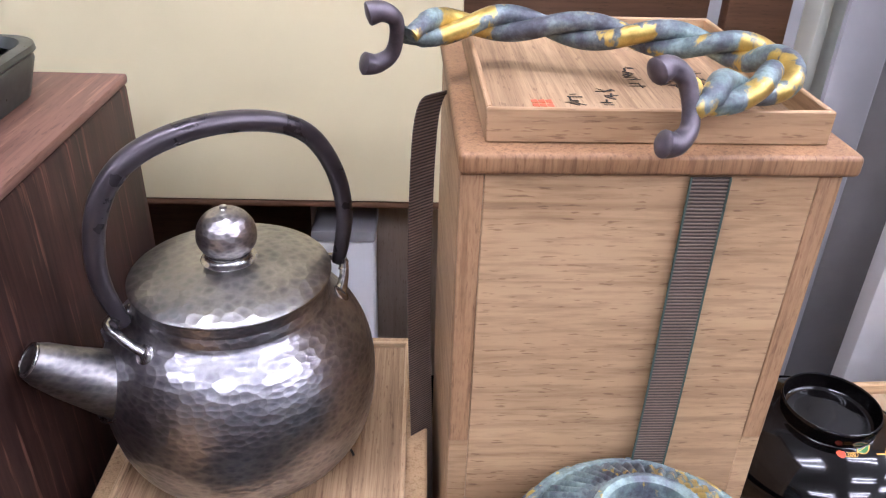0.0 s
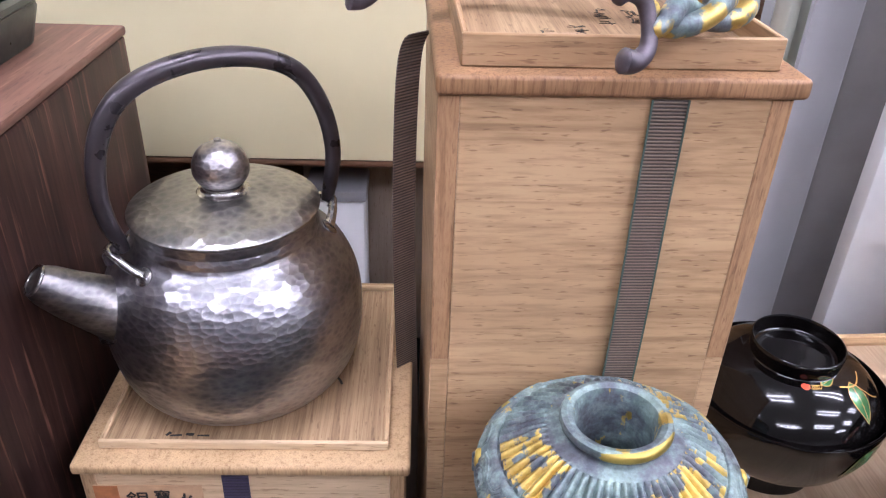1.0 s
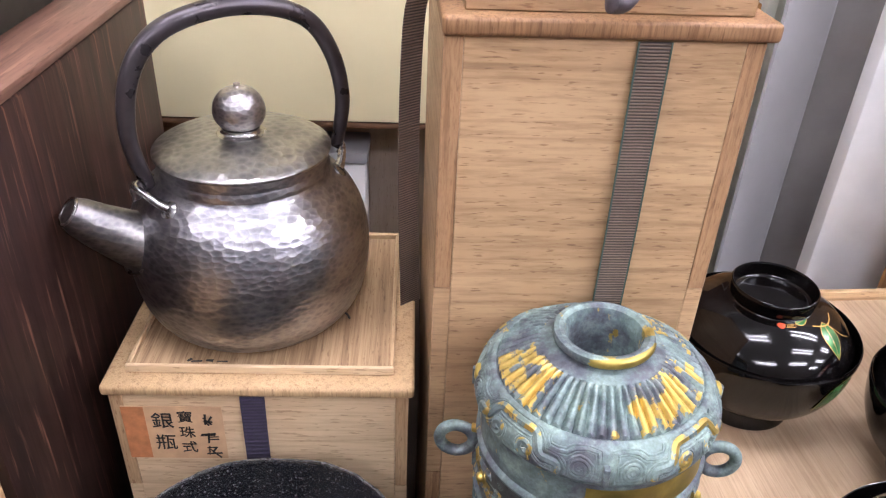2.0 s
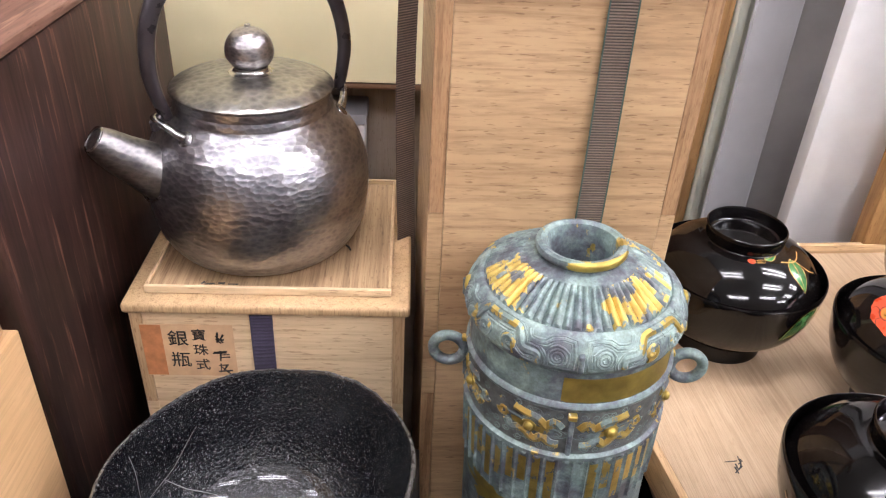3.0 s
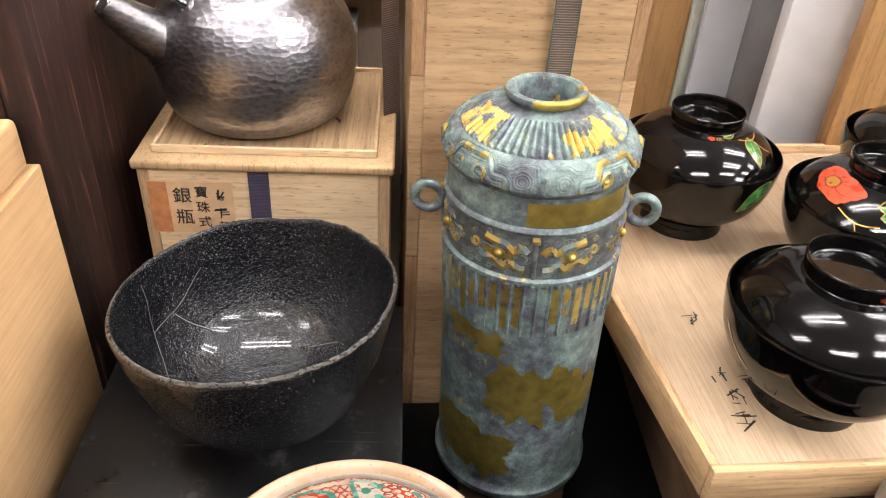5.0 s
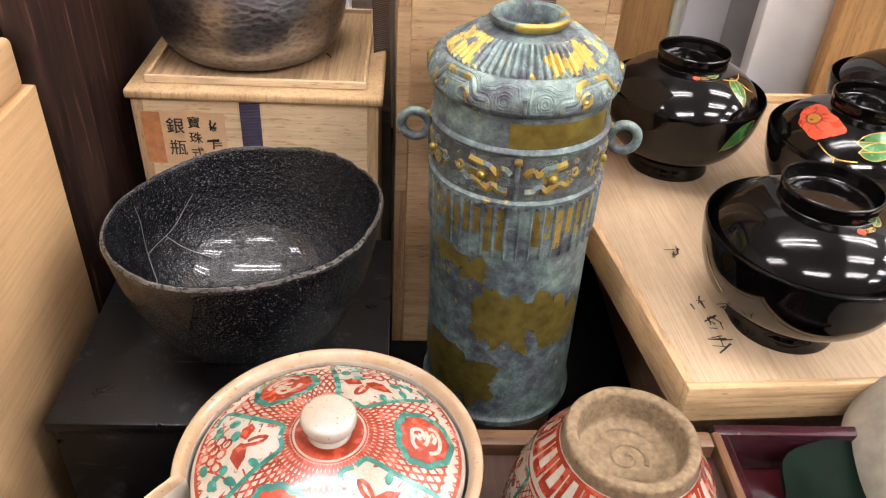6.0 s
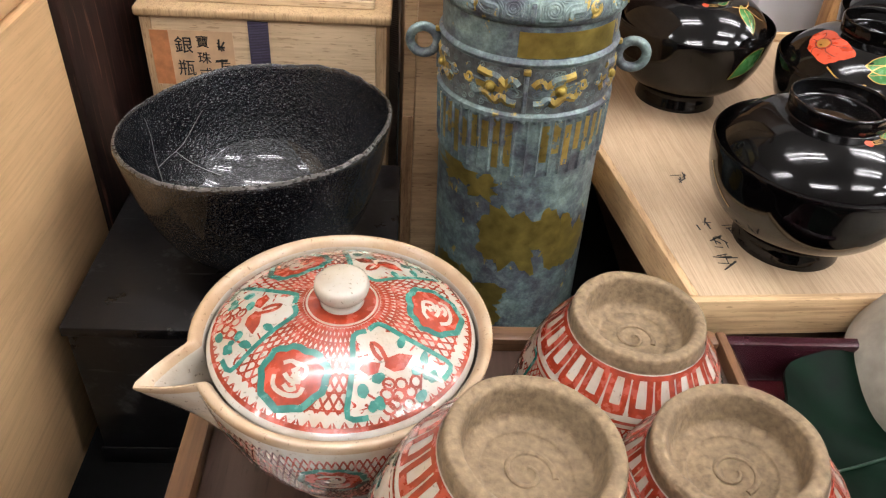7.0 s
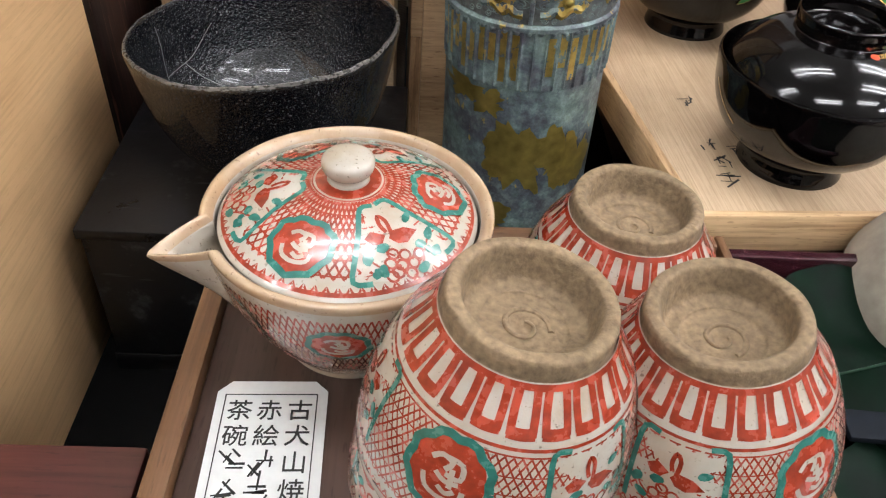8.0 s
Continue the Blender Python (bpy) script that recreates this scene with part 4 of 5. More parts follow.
for quarter in range(4):
    base = FRONT + quarter * math.pi / 2
    for flip in (1, -1):
        p = mid_skin.point(base + flip * 0.0205 / 0.0535, 0.0145)
        part("boss", lathe([(0.0040, -0.0006), (0.0038, 0.0008), (0.0026, 0.0012), (0.0024, 0.0026), (0.0012, 0.0036), (0, 0.0038)], 18, n=2), gold_leaf, vase, "gilded boss", m=Matrix.Translation(p) @ Vector((p.x, p.y, 0)).to_track_quat("Z", "Y").to_matrix().to_4x4())
    c, s = math.cos(base), math.sin(base)
    part("flange", block(0.0515, 0.0580, -0.0014, 0.0014, 0.2470, 0.2570, 0.0008), bronze_patina, vase, m=Matrix.Rotation(base, 4, "Z"))
    part("flange", block(0.0525, 0.0562, -0.0013, 0.0013, 0.1925, 0.2160, 0.0007), bronze_patina, vase, m=Matrix.Rotation(base, 4, "Z"))
    part("flange_cap", block(0.0525, 0.0572, -0.0022, 0.0022, 0.2165, 0.2195, 0.0007), gold_worn, vase, m=Matrix.Rotation(base, 4, "Z"))
for side in (0, math.pi):
    ring = [Vector((0.0645 + 0.0086 * math.cos(a), 0.0, 0.2100 + 0.0086 * math.sin(a))) for a in [2 * math.pi * k / 28 for k in range(28)]]
    part("ring_handle", tube(ring, 0.0030, 12, closed=True, up=(0, 1, 0)), bronze_patina, vase, "patinated bronze ring", m=Matrix.Rotation(side, 4, "Z"))
    part("shoulder_stud", lathe([(0.0045, -0.001), (0.0042, 0.0008), (0.0025, 0.0018), (0, 0.0021)], 18, n=2), gold_leaf, vase, "gilded stud", m=Matrix.Rotation(side, 4, "Z") @ Matrix.Translation((0.0552, 0, 0.2540)) @ Matrix.Rotation(radians(90), 4, "Y"))
for th, h, rx, ry, seed in ((-136, 0.140, 0.020, 0.0080, 1), (-114, 0.136, 0.0125, 0.0085, 2), (-86, 0.097, 0.0205, 0.026, 3), (-60, 0.094, 0.016, 0.021, 4), (-40, 0.088, 0.014, 0.020, 14), (-122, 0.046, 0.025, 0.020, 5), (-150, 0.047, 0.020, 0.021, 6), (-106, 0.036, 0.012, 0.017, 11), (40, 0.09, 0.02, 0.03, 8), (100, 0.05, 0.022, 0.02, 9), (150, 0.1, 0.02, 0.02, 10)):
    leafing = bmesh.new()
    blob(leafing, low_skin, radians(th), 0.1475 - h, disc(rx, ry, 72, 0.75, 0, (0, 0), seed), 0.0002 + 0.00003 * seed, 5)
    part("gilding", leafing, gold_leaf, vase, "flaking gold leaf")
edge = [(x * 0.0325 / 10, 0.0075 + 0.0004 * math.sin(x * 2)) for x in range(-10, 11)] + [(x * 0.0325 / 10, -0.0075) for x in range(10, -11, -1)]
jag = [(x + (0.0022 * noise.noise((k * 0.9, 0, 5)) if x < -0.02 else 0), y) for k, (x, y) in enumerate(edge)]
for th in (-62, 120):
    belt = bmesh.new()
    blob(belt, gold_skin, radians(th), 0.0105, jag, 0.00025, 6)
    part("gold_belt", belt, gold_leaf, vase, "smooth gilded belt")
beads = bmesh.new()
for k in range(FL):
    th = 2 * math.pi * (k + 0.5) / FL
    bmesh.ops.create_uvsphere(beads, u_segments=10, v_segments=6, radius=0.0019, matrix=Matrix.Translation((0.0537 * math.cos(th), 0.0537 * math.sin(th), 0.1868)))
tagged(part("bead_row", beads, bronze_patina, vase, "scalloped row of small beads"), kind="stuff")
# worn gold on the flutes of the cone and of the body
rng = random.Random(31)
flute_gold = bmesh.new()
cone_gold = lathe([(0.0464 - 0.0180 * k / 8, 0.26405 + 0.01168 * k / 8) for k in range(9)], 736, vase_relief)


def bare(face):
    c = face.calc_center_median()
    deg = math.degrees(math.atan2(c.y, c.x)) + 14 * noise.noise((c.x * 160, c.y * 160, 2))
    return not (-72 < deg < -8 or deg < -128 or 20 < deg < 80)


bmesh.ops.delete(cone_gold, geom=[f for f in cone_gold.faces if bare(f)], context="FACES")
for k in range(FL):
    th = 2 * math.pi * (k + 0.5) / FL
    deg = (math.degrees(th) + 180) % 360 - 180
    if rng.random() < (0.25 if -100 < deg < -76 else 0.95):
        a, b = rng.uniform(0.0, 0.1), rng.uniform(0.55, 1.0)
        stroke(flute_gold, flute_skin, [(th + 0.004 * noise.noise((k, q, 1)), flute_skin.length * (a + (b - a) * q / 8)) for q in range(9)], rng.uniform(0.0036, 0.0048), 0.0002)
tagged(part("cone_gilding", cone_gold, gold_cone, vase, "worn gold on the radiating flutes"), kind="stuff")
tagged(part("flute_gilding", flute_gold, gold_flute, vase, "worn gold on the upright flutes"), kind="stuff")
lipgold = bmesh.new()
lip_skin = Skin([(0.0202, 0.2844), (0.0223, 0.2838), (0.0230, 0.2820), (0.0225, 0.2803), (0.0212, 0.2793)], 4)
blob(lipgold, lip_skin, radians(-62), 0.0042, [(0.020 * math.cos(a) * (1 + 0.15 * noise.noise((3 * math.cos(a), 3 * math.sin(a), 2))), 0.0035 * math.sin(a)) for a in [2 * math.pi * k / 48 for k in range(48)]], 0.00025, 5)
part("lip_gilding", lipgold, gold_leaf, vase, "worn gold on the lip")

board = simple("wooden_plinth", block(0.052, 0.128, 0.206, 0.288, Z0, -0.0423, 0.002), brown_x, "low brown wooden plinth under the bronze vase", "plinth")

# the vase's twisted carrying handle, laid across the tall box
twist = thing("twisted_bronze_handle", "twisted bronze rope handle with hooked ends and worn gilding", "handle")
spine = smooth_line([(-0.0130, 0.371, 0.3880), (0.006, 0.389, 0.3875), (0.030, 0.397, 0.3870), (0.056, 0.391, 0.3868), (0.082, 0.382, 0.3866), (0.106, 0.374, 0.3868), (0.126, 0.361, 0.3866), (0.1335, 0.345, 0.3866), (0.128, 0.326, 0.3868), (0.112, 0.3125, 0.3872), (0.095, 0.3025, 0.3880), (0.086, 0.296, 0.3885)], 14)
for k, matl, lab in ((0, bronze_twist, "patinated strand with gilded stretches"), (1, bronze_twist, "patinated strand with gilded stretches")):
    pts = []
    for i, p in enumerate(spine):
        t = (spine[min(i + 1, len(spine) - 1)] - spine[max(i - 1, 0)]).normalized()
        side = t.cross(Vector((0, 0, 1))).normalized()
        up = side.cross(t)
        a = i / len(spine) * 2 * math.pi * 4.2 + k * math.pi
        pts.append(p + (side * math.cos(a) + up * math.sin(a)) * 0.0038)
    part("strand", tube(pts, lambda t: 0.0044 if 0.04 < t < 0.96 else 0.0036, 14), matl, twist, lab)
for c, ang, lean in (((-0.0195, 0.366, 0.3875), 200, 20), ((0.0815, 0.2935, 0.3870), 205, -22)):
    hk = smooth_line([(-0.0105, 0, 0.0115), (-0.004, 0, 0.0125), (0.002, 0, 0.0085), (0.0035, 0, 0.0), (0.002, 0, -0.0085), (-0.004, 0, -0.0125), (-0.0105, 0, -0.0115)], 8)
    part("hook", tube(hk, lambda t: (0.0030 + 0.0022 * abs(2 * t - 1) ** 1.6) * (1.0 if abs(2 * t - 1) < 0.9 else math.sqrt(max(0.06, 1 - ((abs(2 * t - 1) - 0.9) / 0.1) ** 2))), 16), hook_bronze, twist, "open dark bronze hook end", m=Matrix.Translation(c) @ Matrix.Rotation(radians(ang - 180), 4, "Z") @ Matrix.Rotation(radians(lean), 4, "X"))

# ---------- black tea bowl ----------
def bowl_wob(a, r, z):
    f = 1 + 0.012 * noise.noise((math.cos(a) * 1.2, math.sin(a) * 1.2, z * 12)) + 0.006 * math.cos(2 * a + 0.6) * (z / 0.08)
    dz = (0.0022 * noise.noise((math.cos(a) * 1.6 + 4, math.sin(a) * 1.6, 1)) + 0.0007 * noise.noise((math.cos(a) * 9, math.sin(a) * 9, 3)) + 0.0005 * noise.noise((math.cos(a) * 22, math.sin(a) * 22, 5))) * max(0, z - 0.03) / 0.05
    return r * f, z + dz


def leaning(a, r, z):
    """The tea bowl's rim, which is lower on one side."""
    r, z = bowl_wob(a, r, z)
    k = max(0.0, z - 0.006) / 0.0805
    return r, z * 1.103 + k * r * (0.083 * math.cos(a) - 0.030 * math.sin(a))


tea_bowl = thing("black_tea_bowl", "wide black glazed tea bowl with pitted glaze and scratches", "bowl", pose(-0.0732, 0.1865, 0.0543))
part("bowl", lathe([(0, 0.0015), (0.0295, 0.0015), (0.031, 0.0), (0.0345, 0.0), (0.036, 0.002), (0.036, 0.0055), (0.045, 0.010), (0.058, 0.022), (0.0675, 0.040), (0.0735, 0.060), (0.0770, 0.0765), (0.0773, 0.0800), (0.0760, 0.0815), (0.0742, 0.0800), (0.0715, 0.066), (0.066, 0.045), (0.055, 0.026), (0.038, 0.014), (0.018, 0.0095), (0, 0.009)], 160, leaning, 5), raku_glaze, tea_bowl)

inner_skin = Skin([(0.018, 0.0108), (0.038, 0.0158), (0.0545, 0.0292), (0.0655, 0.0502), (0.071, 0.0733), (0.0735, 0.0865)], 6)
for trail in ([(164, 0.098), (165, 0.0843), (170, 0.0656)], [(170, 0.0656), (179, 0.0488), (198, 0.0356)], [(130, 0.0843), (143, 0.0706), (153, 0.0664), (170, 0.0656)], [(153, 0.0664), (145, 0.0516), (132, 0.038)], [(57, 0.0237), (46, 0.030), (36, 0.0369)]):
    web = bmesh.new()
    stroke(web, inner_skin, [(radians(p.x), p.y) for p in smooth_line([(a, b, 0) for a, b in trail], 6)], 0.0004, 0.0004)
    for v in web.verts:
        v.co.z += max(0.0, v.co.z - 0.006) / 0.0888 * (0.083 * v.co.x - 0.030 * v.co.y)
    part("scratch", web, hair_scratch, tea_bowl, "pale hair scratch in the glaze")
part("rim", lathe([(0.0768, 0.0792), (0.0772, 0.0803), (0.0763, 0.0818), (0.0750, 0.0815), (0.0744, 0.0803)], 200, leaning, 3), raku_rim, tea_bowl, "worn brownish rim with tiny chips")

# ---------- wide cedar tray with lacquer soup bowls ----------
tray = thing("cedar_tray", "pale cedar box lid used as a tray, with brush writing", "tray", pose(0.1840, 0.1275, 0.038, 0, 0, 3.5))
part("board", block(0.006, 0.334, 0.006, 0.384, 0.018, 0.0275, 0.0005), cedar_y, tray)
part("front_edge", block(0.0, 0.34, 0.0, 0.0058, 0.0, 0.0282, 0.001), cedar_x, tray)
part("back_edge", block(0.0, 0.34, 0.3842, 0.390, 0.0, 0.036, 0.001), cedar_x, tray)
part("side_edge", block(0.0, 0.0058, 0.0060, 0.3840, 0.0, 0.0282, 0.001), cedar_y2, tray)
part("side_edge", block(0.3342, 0.340, 0.0060, 0.3840, 0.0, 0.0282, 0.001), cedar_y2, tray)
rng = random.Random(17)
bars = []
for cx, cy, size in ((0.0500, 0.134, 0.011), (0.0395, 0.078, 0.013), (0.0420, 0.056, 0.014), (0.0380, 0.040, 0.018), (0.0590, 0.072, 0.010)):
    for q in range(7):
        turn = rng.choice((8, -4, 62, -48, 85, 35)) + rng.uniform(-8, 8)
        bars.append((cx + rng.uniform(-0.36, 0.36) * size, cy + rng.uniform(-0.42, 0.42) * size, rng.uniform(0.3, 0.85) * size, rng.uniform(0.0007, 0.0015), turn))
tagged(part("brush_writing", flat_bars(bars, 0.0277), ink, tray, "black brush writing", smooth=False), kind="stuff")
for piece in tray.children:
    for v in piece.data.vertices:   # the board is cut askew
        v.co.x -= 0.09 * v.co.y
# the crate's shaded side is carried by its dark brown colour
under = simple("wooden_crate", block(0.205, 0.48, 0.160, 0.49, Z0, 0.0378, 0.002), crate_wood_shaded, "brown wooden crate in shade under the tray", "crate")

BOWL_OUT = [(0.0335, 0.0), (0.0325, 0.006), (0.0318, 0.0135), (0.041, 0.0180), (0.0530, 0.0295), (0.0605, 0.046), (0.0637, 0.0640), (0.0640, 0.0690)]
LID_OUT = [(0.0278, 0.0915), (0.0350, 0.0893), (0.0450, 0.0838), (0.0535, 0.0758), (0.0590, 0.0672), (0.0597, 0.0648)]
bowl_skin, lid_skin = Skin([p for p in BOWL_OUT[::-1]], 6), Skin(LID_OUT, 6)


def soup_bowl(m, spin, flowers):
    ob = thing("lacquer_soup_bowl", "black lacquer soup bowl with a lid and painted camellias", "soup bowl", m @ pose(0, 0, 0, 0, 0, spin), "lacquer soup bowls on the tray")
    cup = part("bowl", lathe([(0, 0.002), (0.0275, 0.002), (0.0285, 0.0)] + BOWL_OUT + [(0.0636, 0.0698), (0.0624, 0.0690), (0.0588, 0.047), (0.047, 0.0305), (0, 0.022)], 96, n=4), lacquer, ob)
    top = part("lid", lathe([(0.0566, 0.0632), (0.0588, 0.0638)] + LID_OUT[::-1] + [(0.0274, 0.0930), (0.0284, 0.1005), (0.0281, 0.1022), (0.0270, 0.1020), (0.0256, 0.0955), (0.022, 0.0925), (0, 0.0918)], 96, n=4), lacquer, ob)
    red, green, gold, dark = bmesh.new(), bmesh.new(), bmesh.new(), bmesh.new()
    for th, s, size, kind in flowers:
        th = radians(th)
        if kind == "camellia":
            blob(red, lid_skin, th, s, disc(size * 1.15, size * 0.66, 40, 0.22, 0.12, (0, 0), 3), 0.0001, 4)
            cx = -size * 0.28
            for a in (0.3, 1.5, 2.6, 3.7, 4.7, 5.6):
                line(dark, lid_skin, th, s, [(cx + size * 0.3 * math.cos(a), size * 0.22 * math.sin(a)), (cx + size * 0.55 * math.cos(a + 0.25), size * 0.42 * math.sin(a + 0.25)), (cx * 0.5 + size * 0.85 * math.cos(a + 0.1), size * 0.6 * math.sin(a + 0.1))], 0.0005, 0.00028)
            line(dark, lid_skin, th, s, [(cx + size * 0.36 * math.cos(q * 0.7), size * 0.27 * math.sin(q * 0.7)) for q in range(10)], 0.0005, 0.00029)
            blob(gold, lid_skin, th, s, disc(size * 0.3, size * 0.22, 18, 0.15, 0, (cx, 0)), 0.0003, 2)
        elif kind == "bud":
            blob(red, lid_skin, th, s, disc(size, size * 0.8, 14, 0.3), 0.0001, 3)
            for k in range(4):
                line(gold, lid_skin, th, s, [(p[0] + size * (1.2 + 0.55 * k), p[1]) for p in ring_pts(size * 0.5, 10)], 0.0003, 0.0003, 1)
        sk = bowl_skin if kind == "bowl_leaf" else lid_skin
        if kind in ("leaf", "bowl_leaf", "leaf_up"):
            turn = {"leaf": 1.9, "bowl_leaf": 2.35, "leaf_up": -0.3}[kind]
            o = leaf(size, size * 0.5, turn)
            blob(green, sk, th, s, o, 0.0005 if kind == "bowl_leaf" else 0.0001, 4)
            line(gold, sk, th, s, o + [o[0]], 0.0005, 0.0006 if kind == "bowl_leaf" else 0.0002, 1)
            line(gold, sk, th, s, [(0, 0), (size * 0.95 * math.cos(turn), size * 0.95 * math.sin(turn))], 0.0003, 0.0002, 5)
        elif kind == "twig":
            line(gold, sk, th, s, [(0, 0), (size * 0.5, size * 0.18), (size, size * 0.12)], 0.0009, 0.0001)
            line(gold, sk, th, s, [(size * 0.5, size * 0.18), (size * 0.8, size * 0.6), (size * 1.1, size * 0.8)], 0.0008, 0.0001)
    for nm, bmx, mt, lab in (("red_petals", red, camellia_red, "painted red camellia"), ("leaves", green, leaf_green, "painted green leaves"), ("gold_lines", gold, gold_line, "fine gold outlines"), ("petal_lines", dark, ink, "dark petal lines")):
        if len(bmx.faces):
            tagged(part(nm, bmx, mt, top, lab), kind="stuff")
        else:
            bmx.free()
    if any(kind == "bowl_twig" for _, _, _, kind in flowers):
        gl = bmesh.new()
        line(gl, bowl_skin, radians(-182), 0.012, [(0, 0), (0.010, 0.010), (0.022, 0.020)], 0.0009, 0.0004)
        part("gold_twig", gl, gold_line, cup, "gold twig")
    return ob


TZ = 0.0657
soup_bowl(pose(0.2428, 0.3959, TZ), 0, [(-100, 0.0035, 0.0028, "bud"), (-82, 0.002, 0.012, "leaf_up"), (-62, 0.006, 0.026, "twig"), (-46, 0.007, 0.027, "leaf"), (-52, 0.002, 0.034, "bowl_leaf")])
soup_bowl(pose(0.3514, 0.3187, TZ), 0, [(-166, 0.016, 0.0185, "camellia"), (-124, 0.019, 0.034, "leaf_up"), (-150, 0.029, 0.030, "twig"), (-120, 0.026, 0.028, "leaf_up")])
soup_bowl(pose(0.2625, 0.1919, TZ), 0, [(-78, 0.0035, 0.0028, "bud"), (-58, 0.002, 0.012, "leaf_up"), (-30, 0.006, 0.024, "twig"), (-14, 0.008, 0.024, "leaf"), (0, 0, 0, "bowl_twig")])
soup_bowl(pose(0.4444, 0.4177, TZ), 0, [(-128, 0.008, 0.024, "leaf_up"), (-115, 0.016, 0.020, "twig"), (-140, 0.004, 0.010, "leaf_up")])

# ---------- tea tray with teapot, cups and card ----------
tea_tray = thing("tea_tray", "brown wooden tray with a worn low rim", "tray", pose(0, 0, 0))
part("board", block(-0.064, 0.1645, -0.245, 0.052, 0.0905, 0.0995, 0.0005), tray_floor_wood, tea_tray)
part("side_rim", block(-0.0740, -0.0642, -0.255, 0.062, 0.088, 0.1065, 0.0018), tray_rim_wood, tea_tray)
part("side_rim", block(0.1647, 0.1697, -0.255, 0.062, 0.088, 0.1065, 0.0018), tray_rim_wood, tea_tray)
part("back_rim", block(-0.0640, 0.1645, 0.0522, 0.062, 0.088, 0.1065, 0.0018), tray_rim_x, tea_tray)
part("front_rim", block(-0.0640, 0.1645, -0.255, -0.2452, 0.088, 0.1065, 0.0018), tray_rim_x, tea_tray)
simple("tray_stand", block(-0.058, 0.158, -0.24, 0.045, Z0, 0.0878, 0.002), cloth_black, "black cloth-covered stand under the tea tray", "stand")
TT = 0.0997


def medallion(th, s, size, sk, red, green, cream, squash=1.0):
    """A red disc in a green ring with a cream written sign."""
    blob(cream, sk, th, s, disc(size * 1.2, size * 1.2 * squash, 24), 0.00018, 4)
    blob(red, sk, th, s, disc(size * 1.04, size * 1.04 * squash, 24, 0.06), 0.00026, 4)
    line(green, sk, th, s, ring_pts(size * 1.12, 28, squash=squash, wav=0.05, k=9), size * 0.24, 0.00030, 1)
    w = size * 0.15
    for pts in (((-0.5, -0.35), (-0.25, -0.55), (0.05, -0.45), (-0.1, -0.2)), ((-0.1, -0.55), (0.3, -0.5), (0.35, -0.1), (-0.05, -0.1)), ((-0.3, -0.05), (0.0, 0.1), (0.35, 0.05)),
                ((-0.6, 0.15), (-0.45, 0.5), (0.0, 0.62), (0.45, 0.5), (0.5, 0.2)), ((-0.15, 0.3), (0.1, 0.42), (0.3, 0.28)), ((0.1, -0.3), (0.15, 0.25))):
        line(cream, sk, th, s, [(x * size, y * size * squash) for x, y in pts], w, 0.00034, 3)


def spray(th, s, size, sk, red, green, flip=1):
    """Birds, blossoms and leaves in a panel."""
    f = lambda pts: [(x * size * flip, y * size) for x, y in pts]
    blob(red, sk, th, s, f([(-0.55, 0.05), (-0.3, -0.15), (0.0, -0.2), (0.12, -0.05), (0.0, 0.12), (-0.2, 0.18)]), 0.00028, 2)
    line(red, sk, th, s, f([(0.02, -0.12), (-0.02, -0.45), (0.08, -0.62), (0.14, -0.4), (0.1, -0.2)]), size * 0.09, 0.00028, 3)
    blob(red, sk, th, s, f([(0.15, -0.15), (0.4, -0.3), (0.6, -0.15), (0.5, 0.02), (0.3, 0.02)]), 0.00028, 2)
    for cx, cy in ((0.0, 0.4), (0.22, 0.3), (0.36, 0.48), (0.15, 0.58), (-0.1, 0.62), (0.3, 0.7), (-0.3, 0.5), (0.05, 0.8), (0.45, 0.75)):
        line(red, sk, th, s, [(x * flip, y) for x, y in ring_pts(size * 0.115, 9, (cx * size, cy * size))], size * 0.055, 0.00030, 1)
    for cx, cy, a in ((-0.5, -0.3, 0.4), (0.35, 0.12, 0.2), (-0.75, 0.25, 0.6), (-0.45, 0.35, -0.5), (0.75, 0.3, 0.9), (-0.7, 0.62, 0.2), (0.62, 0.62, -0.4), (-0.25, 0.8, 0.3)):
        blob(green, sk, th, s, [(x * flip, y) for x, y in disc(size * 0.15, size * 0.1, 10, 0.3, a, (cx * size, cy * size), cx)], 0.00032, 2)
    for a, b in (((-0.45, 0.3), (-0.1, 0.55)), ((0.3, 0.15), (0.2, 0.35)), ((-0.7, 0.3), (-0.3, 0.7)), ((0.7, 0.35), (0.45, 0.6))):
        line(red, sk, th, s, f([a, ((a[0] + b[0]) / 2 + 0.05, (a[1] + b[1]) / 2), b]), size * 0.045, 0.00027, 2)


def hatch(sk, s0, s1, bm, n=64, w=0.0008):
    """A red lattice between two levels."""
    for k in range(n):
        th = 2 * math.pi * k / n
        for d in (1, -1):
            stroke(bm, sk, [(th + d * q * 0.11 + 0.03 * noise.noise((k, q, d)), s0 + (s1 - s0) * q / 5) for q in range(6)], w, 0.00012)
    for k in range(1, 6):
        band(bm, sk, s0 + (s1 - s0) * k / 6, w * 0.8, 0.00011, 60)


CUP_OUT = [(0.0258, 0.0660), (0.0262, 0.0600), (0.0298, 0.0540), (0.0350, 0.0460), (0.0398, 0.0340), (0.0430, 0.0210), (0.0446, 0.0080), (0.0445, 0.0004)]


def cup_wob(a, r, z):
    f = 1 + 0.010 * noise.noise((math.cos(a) * 1.5, math.sin(a) * 1.5, z * 20)) + (0.006 * noise.noise((math.cos(a) * 4, math.sin(a) * 4, z * 60)) if z > 0.056 else 0)
    return r * f, z + (0.0006 * noise.noise((math.cos(a) * 2, math.sin(a) * 2, 7)) if z > 0.06 else 0)


